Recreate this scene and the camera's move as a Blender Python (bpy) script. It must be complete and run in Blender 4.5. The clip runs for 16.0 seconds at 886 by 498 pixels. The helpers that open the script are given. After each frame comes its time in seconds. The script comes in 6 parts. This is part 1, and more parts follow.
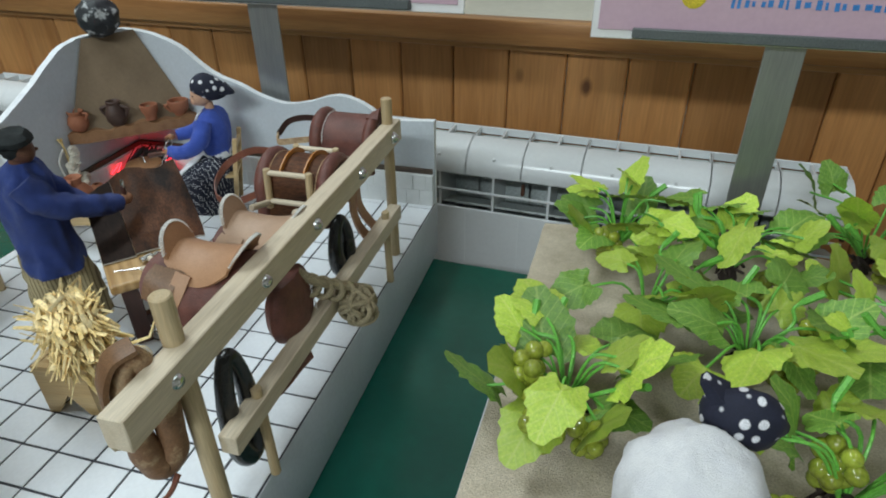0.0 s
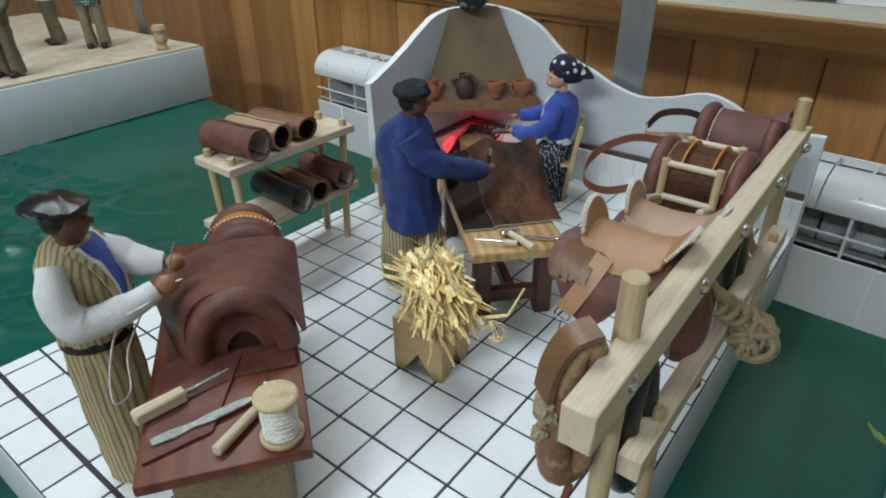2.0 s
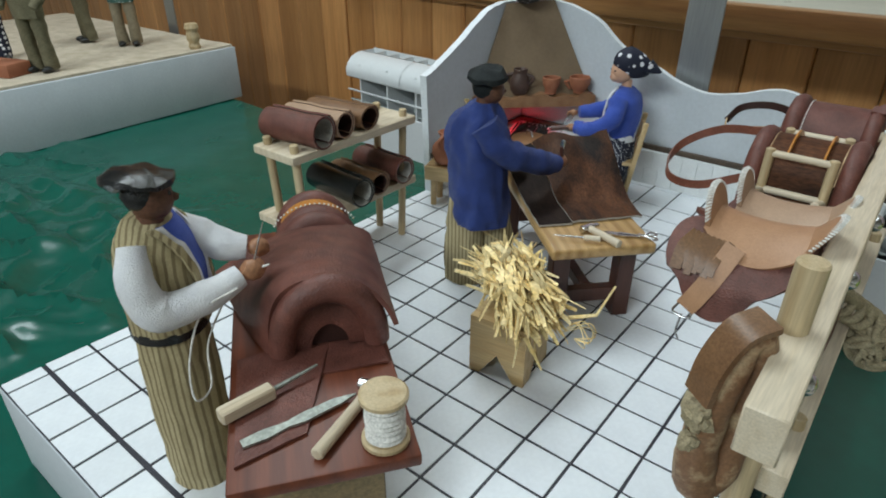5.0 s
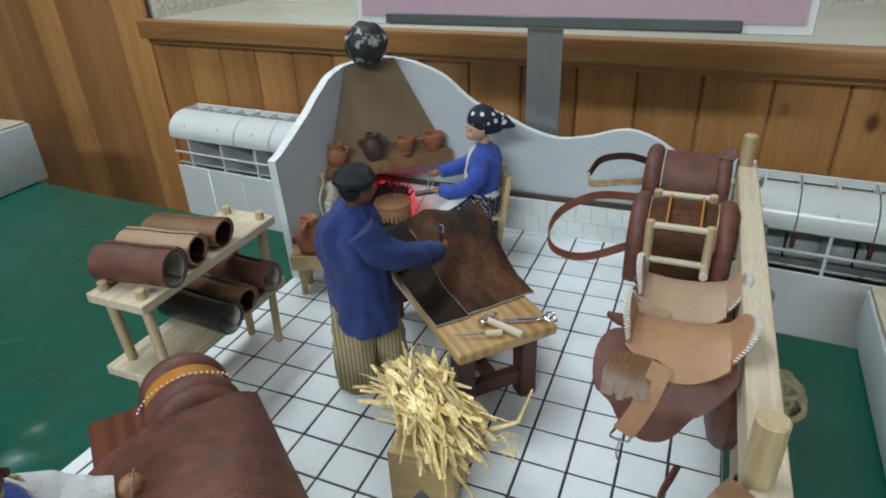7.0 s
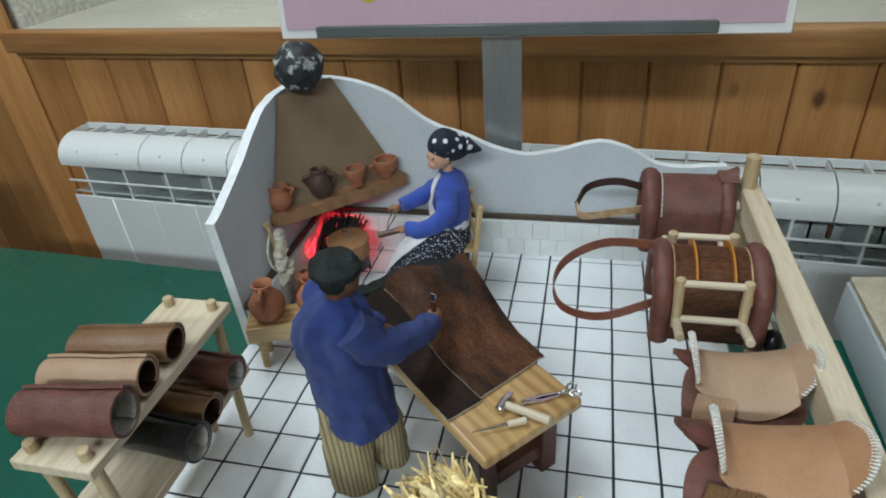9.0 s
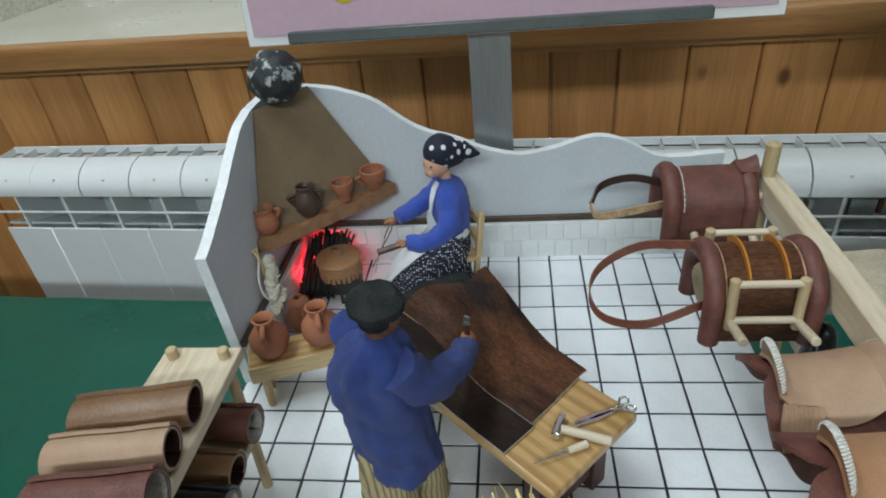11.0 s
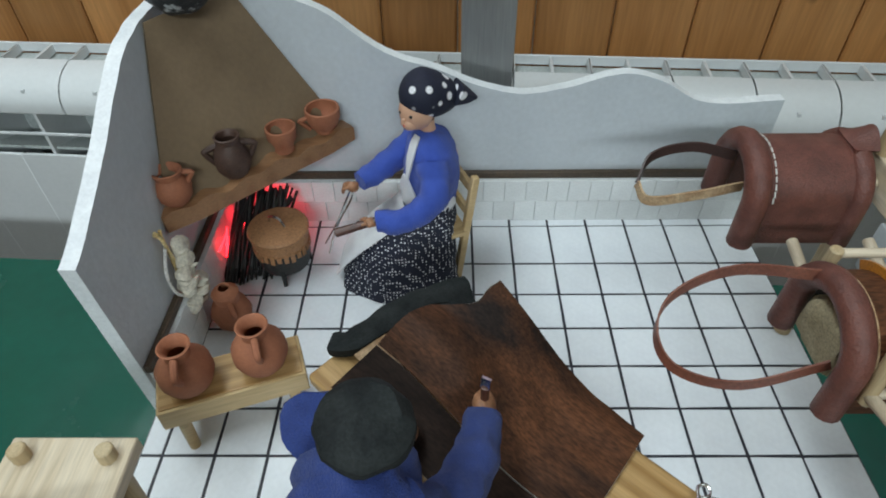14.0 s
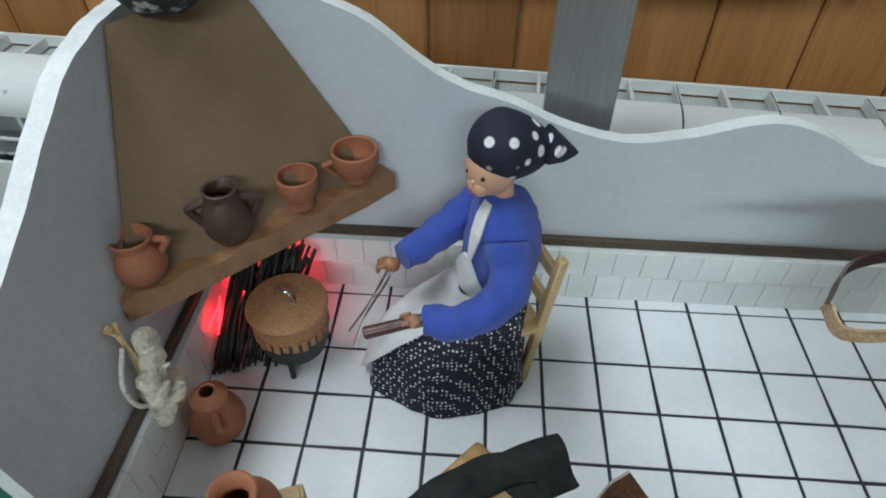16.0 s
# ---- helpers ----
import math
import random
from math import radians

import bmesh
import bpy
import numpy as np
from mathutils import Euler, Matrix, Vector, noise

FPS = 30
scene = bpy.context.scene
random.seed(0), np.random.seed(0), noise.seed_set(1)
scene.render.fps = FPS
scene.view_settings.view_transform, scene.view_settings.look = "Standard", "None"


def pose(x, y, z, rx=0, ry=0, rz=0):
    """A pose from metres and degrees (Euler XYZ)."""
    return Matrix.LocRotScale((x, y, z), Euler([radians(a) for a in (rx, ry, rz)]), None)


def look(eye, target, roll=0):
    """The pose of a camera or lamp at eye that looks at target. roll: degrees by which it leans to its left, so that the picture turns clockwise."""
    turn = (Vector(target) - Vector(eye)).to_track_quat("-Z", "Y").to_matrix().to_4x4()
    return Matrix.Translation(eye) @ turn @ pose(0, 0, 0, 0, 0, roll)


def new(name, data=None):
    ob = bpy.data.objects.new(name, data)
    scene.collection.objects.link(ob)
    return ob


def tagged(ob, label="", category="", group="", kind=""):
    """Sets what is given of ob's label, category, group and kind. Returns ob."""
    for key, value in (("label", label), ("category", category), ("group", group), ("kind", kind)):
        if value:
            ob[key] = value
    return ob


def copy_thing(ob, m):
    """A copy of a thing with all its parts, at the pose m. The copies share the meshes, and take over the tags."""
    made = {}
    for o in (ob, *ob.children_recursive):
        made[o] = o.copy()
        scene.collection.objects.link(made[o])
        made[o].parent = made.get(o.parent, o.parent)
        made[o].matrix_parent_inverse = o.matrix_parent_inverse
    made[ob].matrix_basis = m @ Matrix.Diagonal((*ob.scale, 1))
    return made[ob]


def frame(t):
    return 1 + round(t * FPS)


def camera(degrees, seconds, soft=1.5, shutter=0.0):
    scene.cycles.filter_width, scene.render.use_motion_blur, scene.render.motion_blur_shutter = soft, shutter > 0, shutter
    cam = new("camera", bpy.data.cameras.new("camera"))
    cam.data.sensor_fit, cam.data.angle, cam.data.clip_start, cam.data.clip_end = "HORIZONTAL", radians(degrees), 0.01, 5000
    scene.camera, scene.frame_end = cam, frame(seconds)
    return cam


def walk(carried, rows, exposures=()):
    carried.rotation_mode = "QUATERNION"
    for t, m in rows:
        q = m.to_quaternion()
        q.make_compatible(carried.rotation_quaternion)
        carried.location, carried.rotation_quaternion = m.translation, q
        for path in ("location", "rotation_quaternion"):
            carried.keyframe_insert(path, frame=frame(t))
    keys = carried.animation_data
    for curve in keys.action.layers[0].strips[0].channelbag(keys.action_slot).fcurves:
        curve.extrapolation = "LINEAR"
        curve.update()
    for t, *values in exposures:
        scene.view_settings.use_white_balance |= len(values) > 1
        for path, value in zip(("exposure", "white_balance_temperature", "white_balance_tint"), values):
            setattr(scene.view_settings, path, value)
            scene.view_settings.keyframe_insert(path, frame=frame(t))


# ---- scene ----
cam = camera(71.2, 16.0, 1.9)
PATH = [
    (0, (0.193, -0.639, 0.353), (-0.263, 1.001, -0.697), -0.7),
    (0.5, (0.144, -0.626, 0.344), (-0.468, 0.964, -0.703), -0.6),
    (1, (0.11, -0.626, 0.334), (-0.61, 0.917, -0.715), -1.3),
    (1.5, (0.11, -0.64, 0.325), (-0.801, 0.811, -0.707), -0.9),
    (2, (0.061, -0.653, 0.312), (-1.004, 0.708, -0.693), -0.3),
    (2.5, (0.029, -0.662, 0.295), (-1.108, 0.664, -0.679), -0.2),
    (3, (0.007, -0.671, 0.289), (-1.154, 0.645, -0.67), -0.0),
    (5.5, (0.009, -0.666, 0.286), (-1.035, 0.73, -0.695), 0.0),
    (6, (-0.003, -0.653, 0.302), (-0.951, 0.823, -0.659), -1.3),
    (6.5, (-0.016, -0.64, 0.316), (-0.856, 0.903, -0.64), -2.8),
    (7, (-0.046, -0.623, 0.331), (-0.75, 0.986, -0.625), -2.6),
    (7.5, (-0.069, -0.608, 0.34), (-0.626, 1.035, -0.655), -2.9),
    (8, (-0.065, -0.599, 0.361), (-0.648, 1.027, -0.648), -2.7),
    (8.5, (-0.094, -0.571, 0.365), (-0.611, 1.056, -0.677), -3.6),
    (11, (-0.185, -0.525, 0.368), (-0.43, 1.123, -0.739), -6.1),
    (11.5, (-0.21, -0.509, 0.37), (-0.403, 1.125, -0.768), -5.2),
    (12, (-0.208, -0.487, 0.364), (-0.354, 1.083, -0.867), -4.6),
    (12.5, (-0.21, -0.461, 0.353), (-0.275, 1.041, -0.966), -2.8),
    (13, (-0.217, -0.433, 0.348), (-0.251, 1.036, -1.01), -1.8),
    (13.5, (-0.225, -0.413, 0.34), (-0.245, 1.032, -1.042), -1.1),
    (14, (-0.233, -0.378, 0.337), (-0.261, 1.061, -1.052), -1.0),
    (14.5, (-0.238, -0.338, 0.334), (-0.299, 1.126, -1.027), -1.3),
    (15, (-0.243, -0.31, 0.323), (-0.324, 1.171, -1.019), -1.1),
    (15.5, (-0.249, -0.286, 0.305), (-0.328, 1.171, -1.063), -0.2),
    (16, (-0.261, -0.262, 0.293), (-0.348, 1.178, -1.093), 0.6),
]
walk(cam, [(t, look(eye, target, roll)) for t, eye, target, roll in PATH],
     [(0, 0.0), (3, -0.05), (8.5, -0.05), (12, -0.07), (16, -0.10)])

# ---- light: a hall with long ceiling lamps ----
world = bpy.data.worlds.new("hall_air")
scene.world = world
world.use_nodes = True
world.node_tree.nodes["Background"].inputs[0].default_value = (0.75, 0.82, 0.95, 1)
world.node_tree.nodes["Background"].inputs[1].default_value = 0.05


def ceiling_lamp(x, y, z, w, d, watts, colour):
    lamp = bpy.data.lights.new("tube_light", "AREA")
    lamp.shape, lamp.size, lamp.size_y, lamp.energy, lamp.color = "RECTANGLE", w, d, watts, colour
    ob = new("tube_light", lamp)
    ob.matrix_world = look((x, y, z), (x, y, z - 1))
    return ob


ceiling_lamp(0.75, -0.35, 1.84, 0.30, 1.5, 4, (0.84, 0.955, 1.0))
ceiling_lamp(-0.95, -0.20, 1.84, 0.30, 1.5, 26, (0.83, 0.955, 1.0))
ceiling_lamp(-0.20, -2.90, 1.84, 1.5, 0.30, 98, (0.83, 0.955, 1.0))

# ---- materials ----
def shade(name, c1, c2=None, rough=0.6, scale=60.0, fine=600.0, bump=0.15, metal=0.0, stretch=(1, 1, 1), spec=0.5,
          sheen=0.0, rand=0.0, dist=0.0006, coat=0.0, contrast=(0.35, 0.68), emit=None, power=0.0, trans=0.0, fine_mix=0.25, island=False):
    """A surface with two scales of variation and a fine relief, in metres."""
    m = bpy.data.materials.new(name)
    m.use_nodes = True
    nt = m.node_tree
    N, L = nt.nodes, nt.links
    b = N["Principled BSDF"]
    c2 = c2 or tuple(min(1, v * 0.75) for v in c1)
    tc = N.new("ShaderNodeTexCoord")
    mp = N.new("ShaderNodeMapping")
    mp.inputs["Scale"].default_value = stretch
    L.new(tc.outputs["Object"], mp.inputs["Vector"])
    n1 = N.new("ShaderNodeTexNoise")
    n1.inputs["Scale"].default_value, n1.inputs["Detail"].default_value, n1.inputs["Roughness"].default_value = scale, 5, 0.6
    n2 = N.new("ShaderNodeTexNoise")
    n2.inputs["Scale"].default_value, n2.inputs["Detail"].default_value = fine, 3
    L.new(mp.outputs[0], n1.inputs["Vector"])
    L.new(mp.outputs[0], n2.inputs["Vector"])
    ramp = N.new("ShaderNodeMapRange")
    ramp.inputs[1].default_value, ramp.inputs[2].default_value = contrast
    L.new(n1.outputs["Fac"], ramp.inputs[0])
    mix = N.new("ShaderNodeMix")
    mix.data_type = "RGBA"
    mix.inputs["A"].default_value, mix.inputs["B"].default_value = (*c1, 1), (*c2, 1)
    L.new(ramp.outputs[0], mix.inputs["Factor"])
    grain = N.new("ShaderNodeMapRange")
    grain.inputs[1].default_value, grain.inputs[2].default_value = 0.3, 0.7
    grain.inputs[3].default_value, grain.inputs[4].default_value = 1 - fine_mix, 1 + fine_mix
    L.new(n2.outputs["Fac"], grain.inputs[0])
    mul = N.new("ShaderNodeVectorMath")
    mul.operation = "SCALE"
    L.new(mix.outputs["Result"], mul.inputs[0])
    last = grain.outputs[0]
    if rand:
        if island:
            src = N.new("ShaderNodeNewGeometry").outputs["Random Per Island"]
        else:
            src = N.new("ShaderNodeObjectInfo").outputs["Random"]
        rr = N.new("ShaderNodeMapRange")
        rr.inputs[3].default_value, rr.inputs[4].default_value = 1 - rand, 1 + rand
        L.new(src, rr.inputs[0])
        mm = N.new("ShaderNodeMath")
        mm.operation = "MULTIPLY"
        L.new(last, mm.inputs[0])
        L.new(rr.outputs[0], mm.inputs[1])
        last = mm.outputs[0]
    L.new(last, mul.inputs["Scale"])
    L.new(mul.outputs[0], b.inputs["Base Color"])
    rm = N.new("ShaderNodeMapRange")
    rm.inputs[3].default_value, rm.inputs[4].default_value = max(0.03, rough - 0.1), min(1, rough + 0.1)
    L.new(n1.outputs["Fac"], rm.inputs[0])
    L.new(rm.outputs[0], b.inputs["Roughness"])
    b.inputs["Metallic"].default_value = metal
    b.inputs["Specular IOR Level"].default_value = spec
    b.inputs["Sheen Weight"].default_value = sheen
    b.inputs["Coat Weight"].default_value = coat
    b.inputs["Transmission Weight"].default_value = trans
    if emit:
        b.inputs["Emission Color"].default_value, b.inputs["Emission Strength"].default_value = (*emit, 1), power
    if bump:
        add = N.new("ShaderNodeMath")
        add.operation = "MULTIPLY_ADD"
        add.inputs[1].default_value = 0.6
        L.new(n1.outputs["Fac"], add.inputs[0])
        L.new(n2.outputs["Fac"], add.inputs[2])
        bp = N.new("ShaderNodeBump")
        bp.inputs["Strength"].default_value, bp.inputs["Distance"].default_value = bump, dist
        L.new(add.outputs[0], bp.inputs["Height"])
        L.new(bp.outputs[0], b.inputs["Normal"])
    return m


def wood(name, c1, c2, axis, ring=90.0, rough=0.55, rand=0.12, wave=True, knots=False, dist=2.0, coat=0.0):
    """Grain along one axis ("X", "Y" or "Z"), with rings across it."""
    stretch = {"X": (0.06, 1, 1), "Y": (1, 0.06, 1), "Z": (1, 1, 0.06)}[axis]
    m = shade(name, c1, c2, rough, ring * 0.6, ring * 9, 0.12, stretch=stretch, rand=rand, fine_mix=0.12, coat=coat, dist=0.0004)
    nt = m.node_tree
    N, L = nt.nodes, nt.links
    mix = next(n for n in N if n.type == "MIX")
    mp = next(n for n in N if n.type == "MAPPING")
    off = N.new("ShaderNodeVectorMath")
    off.operation = "MULTIPLY_ADD"
    rnd = N.new("ShaderNodeObjectInfo")
    L.new(rnd.outputs["Random"], off.inputs[0])
    off.inputs[1].default_value = (3.7, 5.1, 2.3)
    tc = next(n for n in N if n.type == "TEX_COORD")
    L.new(tc.outputs["Object"], off.inputs[2])
    L.new(off.outputs[0], mp.inputs["Vector"])
    if wave:
        wv = N.new("ShaderNodeTexWave")
        wv.wave_type, wv.bands_direction = "BANDS", ("Y" if axis == "X" else "X")
        wv.inputs["Scale"].default_value, wv.inputs["Distortion"].default_value = ring * 0.35, 6.0
        wv.inputs["Detail"].default_value, wv.inputs["Detail Scale"].default_value = 2, 0.6
        L.new(mp.outputs[0], wv.inputs["Vector"])
        ramp = next(n for n in N if n.type == "MAP_RANGE")
        blend = N.new("ShaderNodeMath")
        blend.operation = "MULTIPLY"
        L.new(wv.outputs["Fac"], blend.inputs[0])
        L.new(ramp.outputs[0], blend.inputs[1])
        more = N.new("ShaderNodeMath")
        more.operation = "MULTIPLY_ADD"
        more.inputs[1].default_value = 0.45
        L.new(ramp.outputs[0], more.inputs[0])
        L.new(blend.outputs[0], more.inputs[2])
        L.new(more.outputs[0], mix.inputs["Factor"])
    if knots:
        vo = N.new("ShaderNodeTexVoronoi")
        vo.inputs["Scale"].default_value = 4.2
        kp = N.new("ShaderNodeMapping")
        kp.inputs["Scale"].default_value = (1.3, 0.2, 0.8)
        L.new(off.outputs[0], kp.inputs["Vector"])
        L.new(kp.outputs[0], vo.inputs["Vector"])
        kr = N.new("ShaderNodeMapRange")
        kr.inputs[1].default_value, kr.inputs[2].default_value = 0.024, 0.058
        kr.inputs[3].default_value, kr.inputs[4].default_value = 0.85, 0.0
        L.new(vo.outputs["Distance"], kr.inputs[0])
        km = N.new("ShaderNodeMix")
        km.data_type = "RGBA"
        km.inputs["B"].default_value = (0.07, 0.022, 0.008, 1)
        mul = next(n for n in N if n.type == "VECT_MATH" and n.operation == "SCALE")
        L.new(mix.outputs["Result"], km.inputs["A"])
        L.new(kr.outputs[0], km.inputs["Factor"])
        L.new(km.outputs["Result"], mul.inputs[0])
    return m


def patterned(m, colour, kind, scale, low, high):
    """Adds a second colour in dots (Voronoi) or ribs (wave) over a surface, by its UV-free object space."""
    nt = m.node_tree
    N, L = nt.nodes, nt.links
    mul = next(n for n in N if n.type == "VECT_MATH" and n.operation == "SCALE")
    src = mul.inputs[0].links[0].from_socket
    tc = next(n for n in N if n.type == "TEX_COORD")
    if kind == "dots":
        t = N.new("ShaderNodeTexVoronoi")
        t.inputs["Scale"].default_value, t.inputs["Randomness"].default_value = scale, 0.35
        out = t.outputs["Distance"]
    else:
        t = N.new("ShaderNodeTexWave")
        t.bands_direction = kind
        t.inputs["Scale"].default_value, t.inputs["Distortion"].default_value = scale, 0.6
        t.inputs["Detail Scale"].default_value = 0.3
        out = t.outputs["Fac"]
    turn = N.new("ShaderNodeMapping")
    turn.inputs["Rotation"].default_value = (0.0, 0.0, 0.0 if kind == "dots" else radians(-38))
    L.new(tc.outputs["Object"], turn.inputs["Vector"])
    L.new(turn.outputs[0], t.inputs["Vector"])
    r = N.new("ShaderNodeMapRange")
    r.inputs[1].default_value, r.inputs[2].default_value = low, high
    r.inputs[3].default_value, r.inputs[4].default_value = 1, 0
    L.new(out, r.inputs[0])
    mx = N.new("ShaderNodeMix")
    mx.data_type = "RGBA"
    mx.inputs["B"].default_value = (*colour, 1)
    L.new(src, mx.inputs["A"])
    L.new(r.outputs[0], mx.inputs["Factor"])
    L.new(mx.outputs["Result"], mul.inputs[0])
    return m


TILE = shade("tile_board", (0.79, 0.82, 0.85), (0.73, 0.76, 0.80), 0.36, 25, 300, 0.05, rand=0.03, fine_mix=0.03)
LINE = shade("marker_line", (0.018, 0.018, 0.028), (0.03, 0.03, 0.04), 0.5, 80)
PAINT = shade("grey_white_paint", (0.55, 0.585, 0.62), (0.50, 0.535, 0.57), 0.55, 14, 260, 0.25, dist=0.0012, fine_mix=0.04)
EDGE = shade("white_edge_paint", (0.80, 0.82, 0.84), (0.70, 0.72, 0.75), 0.55, 90, 500, 0.22, dist=0.0010, fine_mix=0.06)
FOAM = shade("white_foam_brick", (0.76, 0.78, 0.78), (0.70, 0.72, 0.72), 0.6, 70, 700, 0.3, rand=0.05, fine_mix=0.05)
HOOD = shade("brown_paint", (0.205, 0.142, 0.084), (0.178, 0.122, 0.071), 0.6, 22, 300, 0.2, dist=0.001, fine_mix=0.06)
TRIM = shade("brown_trim", (0.085, 0.058, 0.038), (0.065, 0.045, 0.03), 0.55, 60)
GREEN = shade("green_plastic_cloth", (0.006, 0.092, 0.066), (0.004, 0.075, 0.053), 0.25, 7, 90, 0.07, dist=0.003, fine_mix=0.05)
ENAMEL = shade("radiator_enamel", (0.74, 0.76, 0.77), (0.70, 0.72, 0.73), 0.22, 12, 200, 0.03, fine_mix=0.02)
# enamel toned down to grey: the recess shade is put into this colour
INSIDE = shade("radiator_inner_shaded", (0.50, 0.54, 0.53), (0.42, 0.46, 0.45), 0.5, 30)
SEAM = shade("radiator_seam", (0.03, 0.03, 0.03), (0.02, 0.02, 0.02), 0.7, 30)
PLANK = wood("wall_pine_plank", (0.50, 0.240, 0.085), (0.35, 0.150, 0.045), "Z", 34, 0.40, 0.20, wave=False, knots=True)
RAIL = wood("sill_pine_rail", (0.42, 0.21, 0.075), (0.28, 0.12, 0.038), "X", 60, 0.42, 0.05)
STEEL = shade("brushed_steel", (0.36, 0.37, 0.37), (0.28, 0.29, 0.29), 0.42, 30, 900, 0.1, metal=0.8, stretch=(1, 1, 0.05), fine_mix=0.08)
RUST = shade("rusty_brown", (0.10, 0.040, 0.022), (0.06, 0.025, 0.015), 0.8, 90)
PLASTER = shade("cream_plaster", (0.62, 0.60, 0.54), (0.56, 0.54, 0.48), 0.8, 4, 120, 0.2)
SILL = shade("stone_sill", (0.52, 0.49, 0.42), (0.46, 0.43, 0.36), 0.3, 6, 90, 0.02, fine_mix=0.05)
PINK = shade("pink_paper", (0.56, 0.38, 0.46), (0.51, 0.34, 0.42), 0.6, 8, 200, 0.03, fine_mix=0.03)
PAPER = shade("white_paper", (0.80, 0.78, 0.78), (0.74, 0.73, 0.73), 0.6, 10, 200, 0.03, fine_mix=0.02)
SLATE = shade("dark_grey_strip", (0.10, 0.115, 0.115), (0.08, 0.09, 0.09), 0.4, 20)
INK = shade("blue_ink", (0.03, 0.18, 0.50), (0.04, 0.22, 0.55), 0.5, 60)
YELLOW = shade("yellow_ink", (0.75, 0.60, 0.05), (0.65, 0.5, 0.04), 0.5, 60)
FLOOR = shade("hall_floor", (0.20, 0.17, 0.14), (0.15, 0.13, 0.11), 0.4, 3, 60, 0.05)
PINE = wood("pale_pine", (0.62, 0.53, 0.40), (0.52, 0.42, 0.29), "Y", 120, 0.55, 0.07)
PINE_X = wood("pale_pine_across", (0.62, 0.53, 0.40), (0.52, 0.42, 0.29), "X", 120, 0.55, 0.07)
PINE_Z = wood("pale_pine_upright", (0.52, 0.41, 0.25), (0.42, 0.30, 0.16), "Z", 120, 0.55, 0.07)
OAK = wood("varnished_table_pine", (0.50, 0.32, 0.14), (0.30, 0.165, 0.055), "X", 110, 0.33, 0.05, coat=0.2)
BOXWOOD = wood("yellow_box_pine", (0.58, 0.42, 0.22), (0.46, 0.30, 0.13), "X", 110, 0.5, 0.05)
DARKWOOD = wood("red_brown_stained_wood", (0.085, 0.030, 0.020), (0.05, 0.018, 0.012), "Z", 110, 0.38, 0.05)
REDWOOD = wood("red_stained_bench", (0.17, 0.043, 0.018), (0.08, 0.020, 0.009), "X", 80, 0.48, 0.05)
MANTEL = wood("mantel_wood", (0.30, 0.155, 0.075), (0.22, 0.105, 0.048), "X", 90, 0.5, 0.02)
REDLEATHER = shade("red_brown_leather", (0.175, 0.060, 0.043), (0.080, 0.027, 0.020), 0.50, 75, 900, 0.5, fine_mix=0.16, dist=0.0010, contrast=(0.3, 0.72))
TAN = shade("tan_leather", (0.42, 0.225, 0.118), (0.33, 0.165, 0.082), 0.5, 40, 900, 0.2, fine_mix=0.07)
ROSE = shade("rosy_leather", (0.42, 0.272, 0.178), (0.34, 0.212, 0.135), 0.5, 40, 900, 0.2, fine_mix=0.07)
BELT = shade("belt_leather", (0.22, 0.075, 0.045), (0.15, 0.048, 0.03), 0.45, 60, 900, 0.2)
DARKBELT = shade("dark_strap_leather", (0.045, 0.018, 0.014), (0.03, 0.012, 0.01), 0.42, 60, 900, 0.2)
SUEDE = shade("pale_suede", (0.56, 0.41, 0.25), (0.26, 0.135, 0.06), 0.85, 85, 900, 0.3)
ORANGE = shade("orange_leather", (0.50, 0.20, 0.025), (0.40, 0.145, 0.018), 0.4, 50, 900, 0.15)
BROWNROLL = shade("brown_leather", (0.20, 0.105, 0.05), (0.145, 0.07, 0.032), 0.42, 35, 800, 0.15)
HAIR = shade("brown_cowhide", (0.105, 0.040, 0.017), (0.014, 0.008, 0.006), 0.6, 34, 800, 0.4, spec=0.18, stretch=(0.3, 1, 1), contrast=(0.36, 0.66), fine_mix=0.45)
HAIRDARK = shade("black_cowhide", (0.030, 0.016, 0.011), (0.009, 0.006, 0.005), 0.7, 40, 700, 0.35, spec=0.15, stretch=(0.35, 1, 1), fine_mix=0.35)
BLACKLEATHER = shade("black_leather", (0.010, 0.011, 0.012), (0.016, 0.018, 0.019), 0.24, 60, 900, 0.3)
BLACKFELT = shade("black_felt", (0.022, 0.026, 0.026), (0.009, 0.011, 0.012), 0.75, 90, spec=0.2, fine=900, bump=0.4, fine_mix=0.25)
LINING = shade("pale_lining", (0.42, 0.40, 0.36), (0.34, 0.32, 0.29), 0.6, 60)
CLAY = shade("terracotta", (0.36, 0.135, 0.068), (0.28, 0.098, 0.05), 0.75, 45, 700, 0.25, fine_mix=0.1)
DARKCLAY = shade("dark_clay", (0.075, 0.038, 0.026), (0.045, 0.024, 0.018), 0.6, 45, 700, 0.35)
LID = shade("tan_lid", (0.33, 0.165, 0.075), (0.26, 0.125, 0.055), 0.6, 50, 700, 0.15)
SOOT = shade("soot_black", (0.012, 0.012, 0.012), (0.022, 0.022, 0.02), 0.45, 80, 700, 0.4)
METAL = shade("bright_metal", (0.70, 0.70, 0.70), (0.55, 0.55, 0.55), 0.22, 60, 500, 0.1, metal=1.0)
DULLMETAL = shade("dull_metal", (0.40, 0.42, 0.38), (0.26, 0.28, 0.25), 0.42, 60, 500, 0.2, metal=0.7)
STRAW = shade("straw", (0.86, 0.70, 0.38), (0.64, 0.45, 0.16), 0.55, 60, 500, 0.1, rand=0.38, island=True)
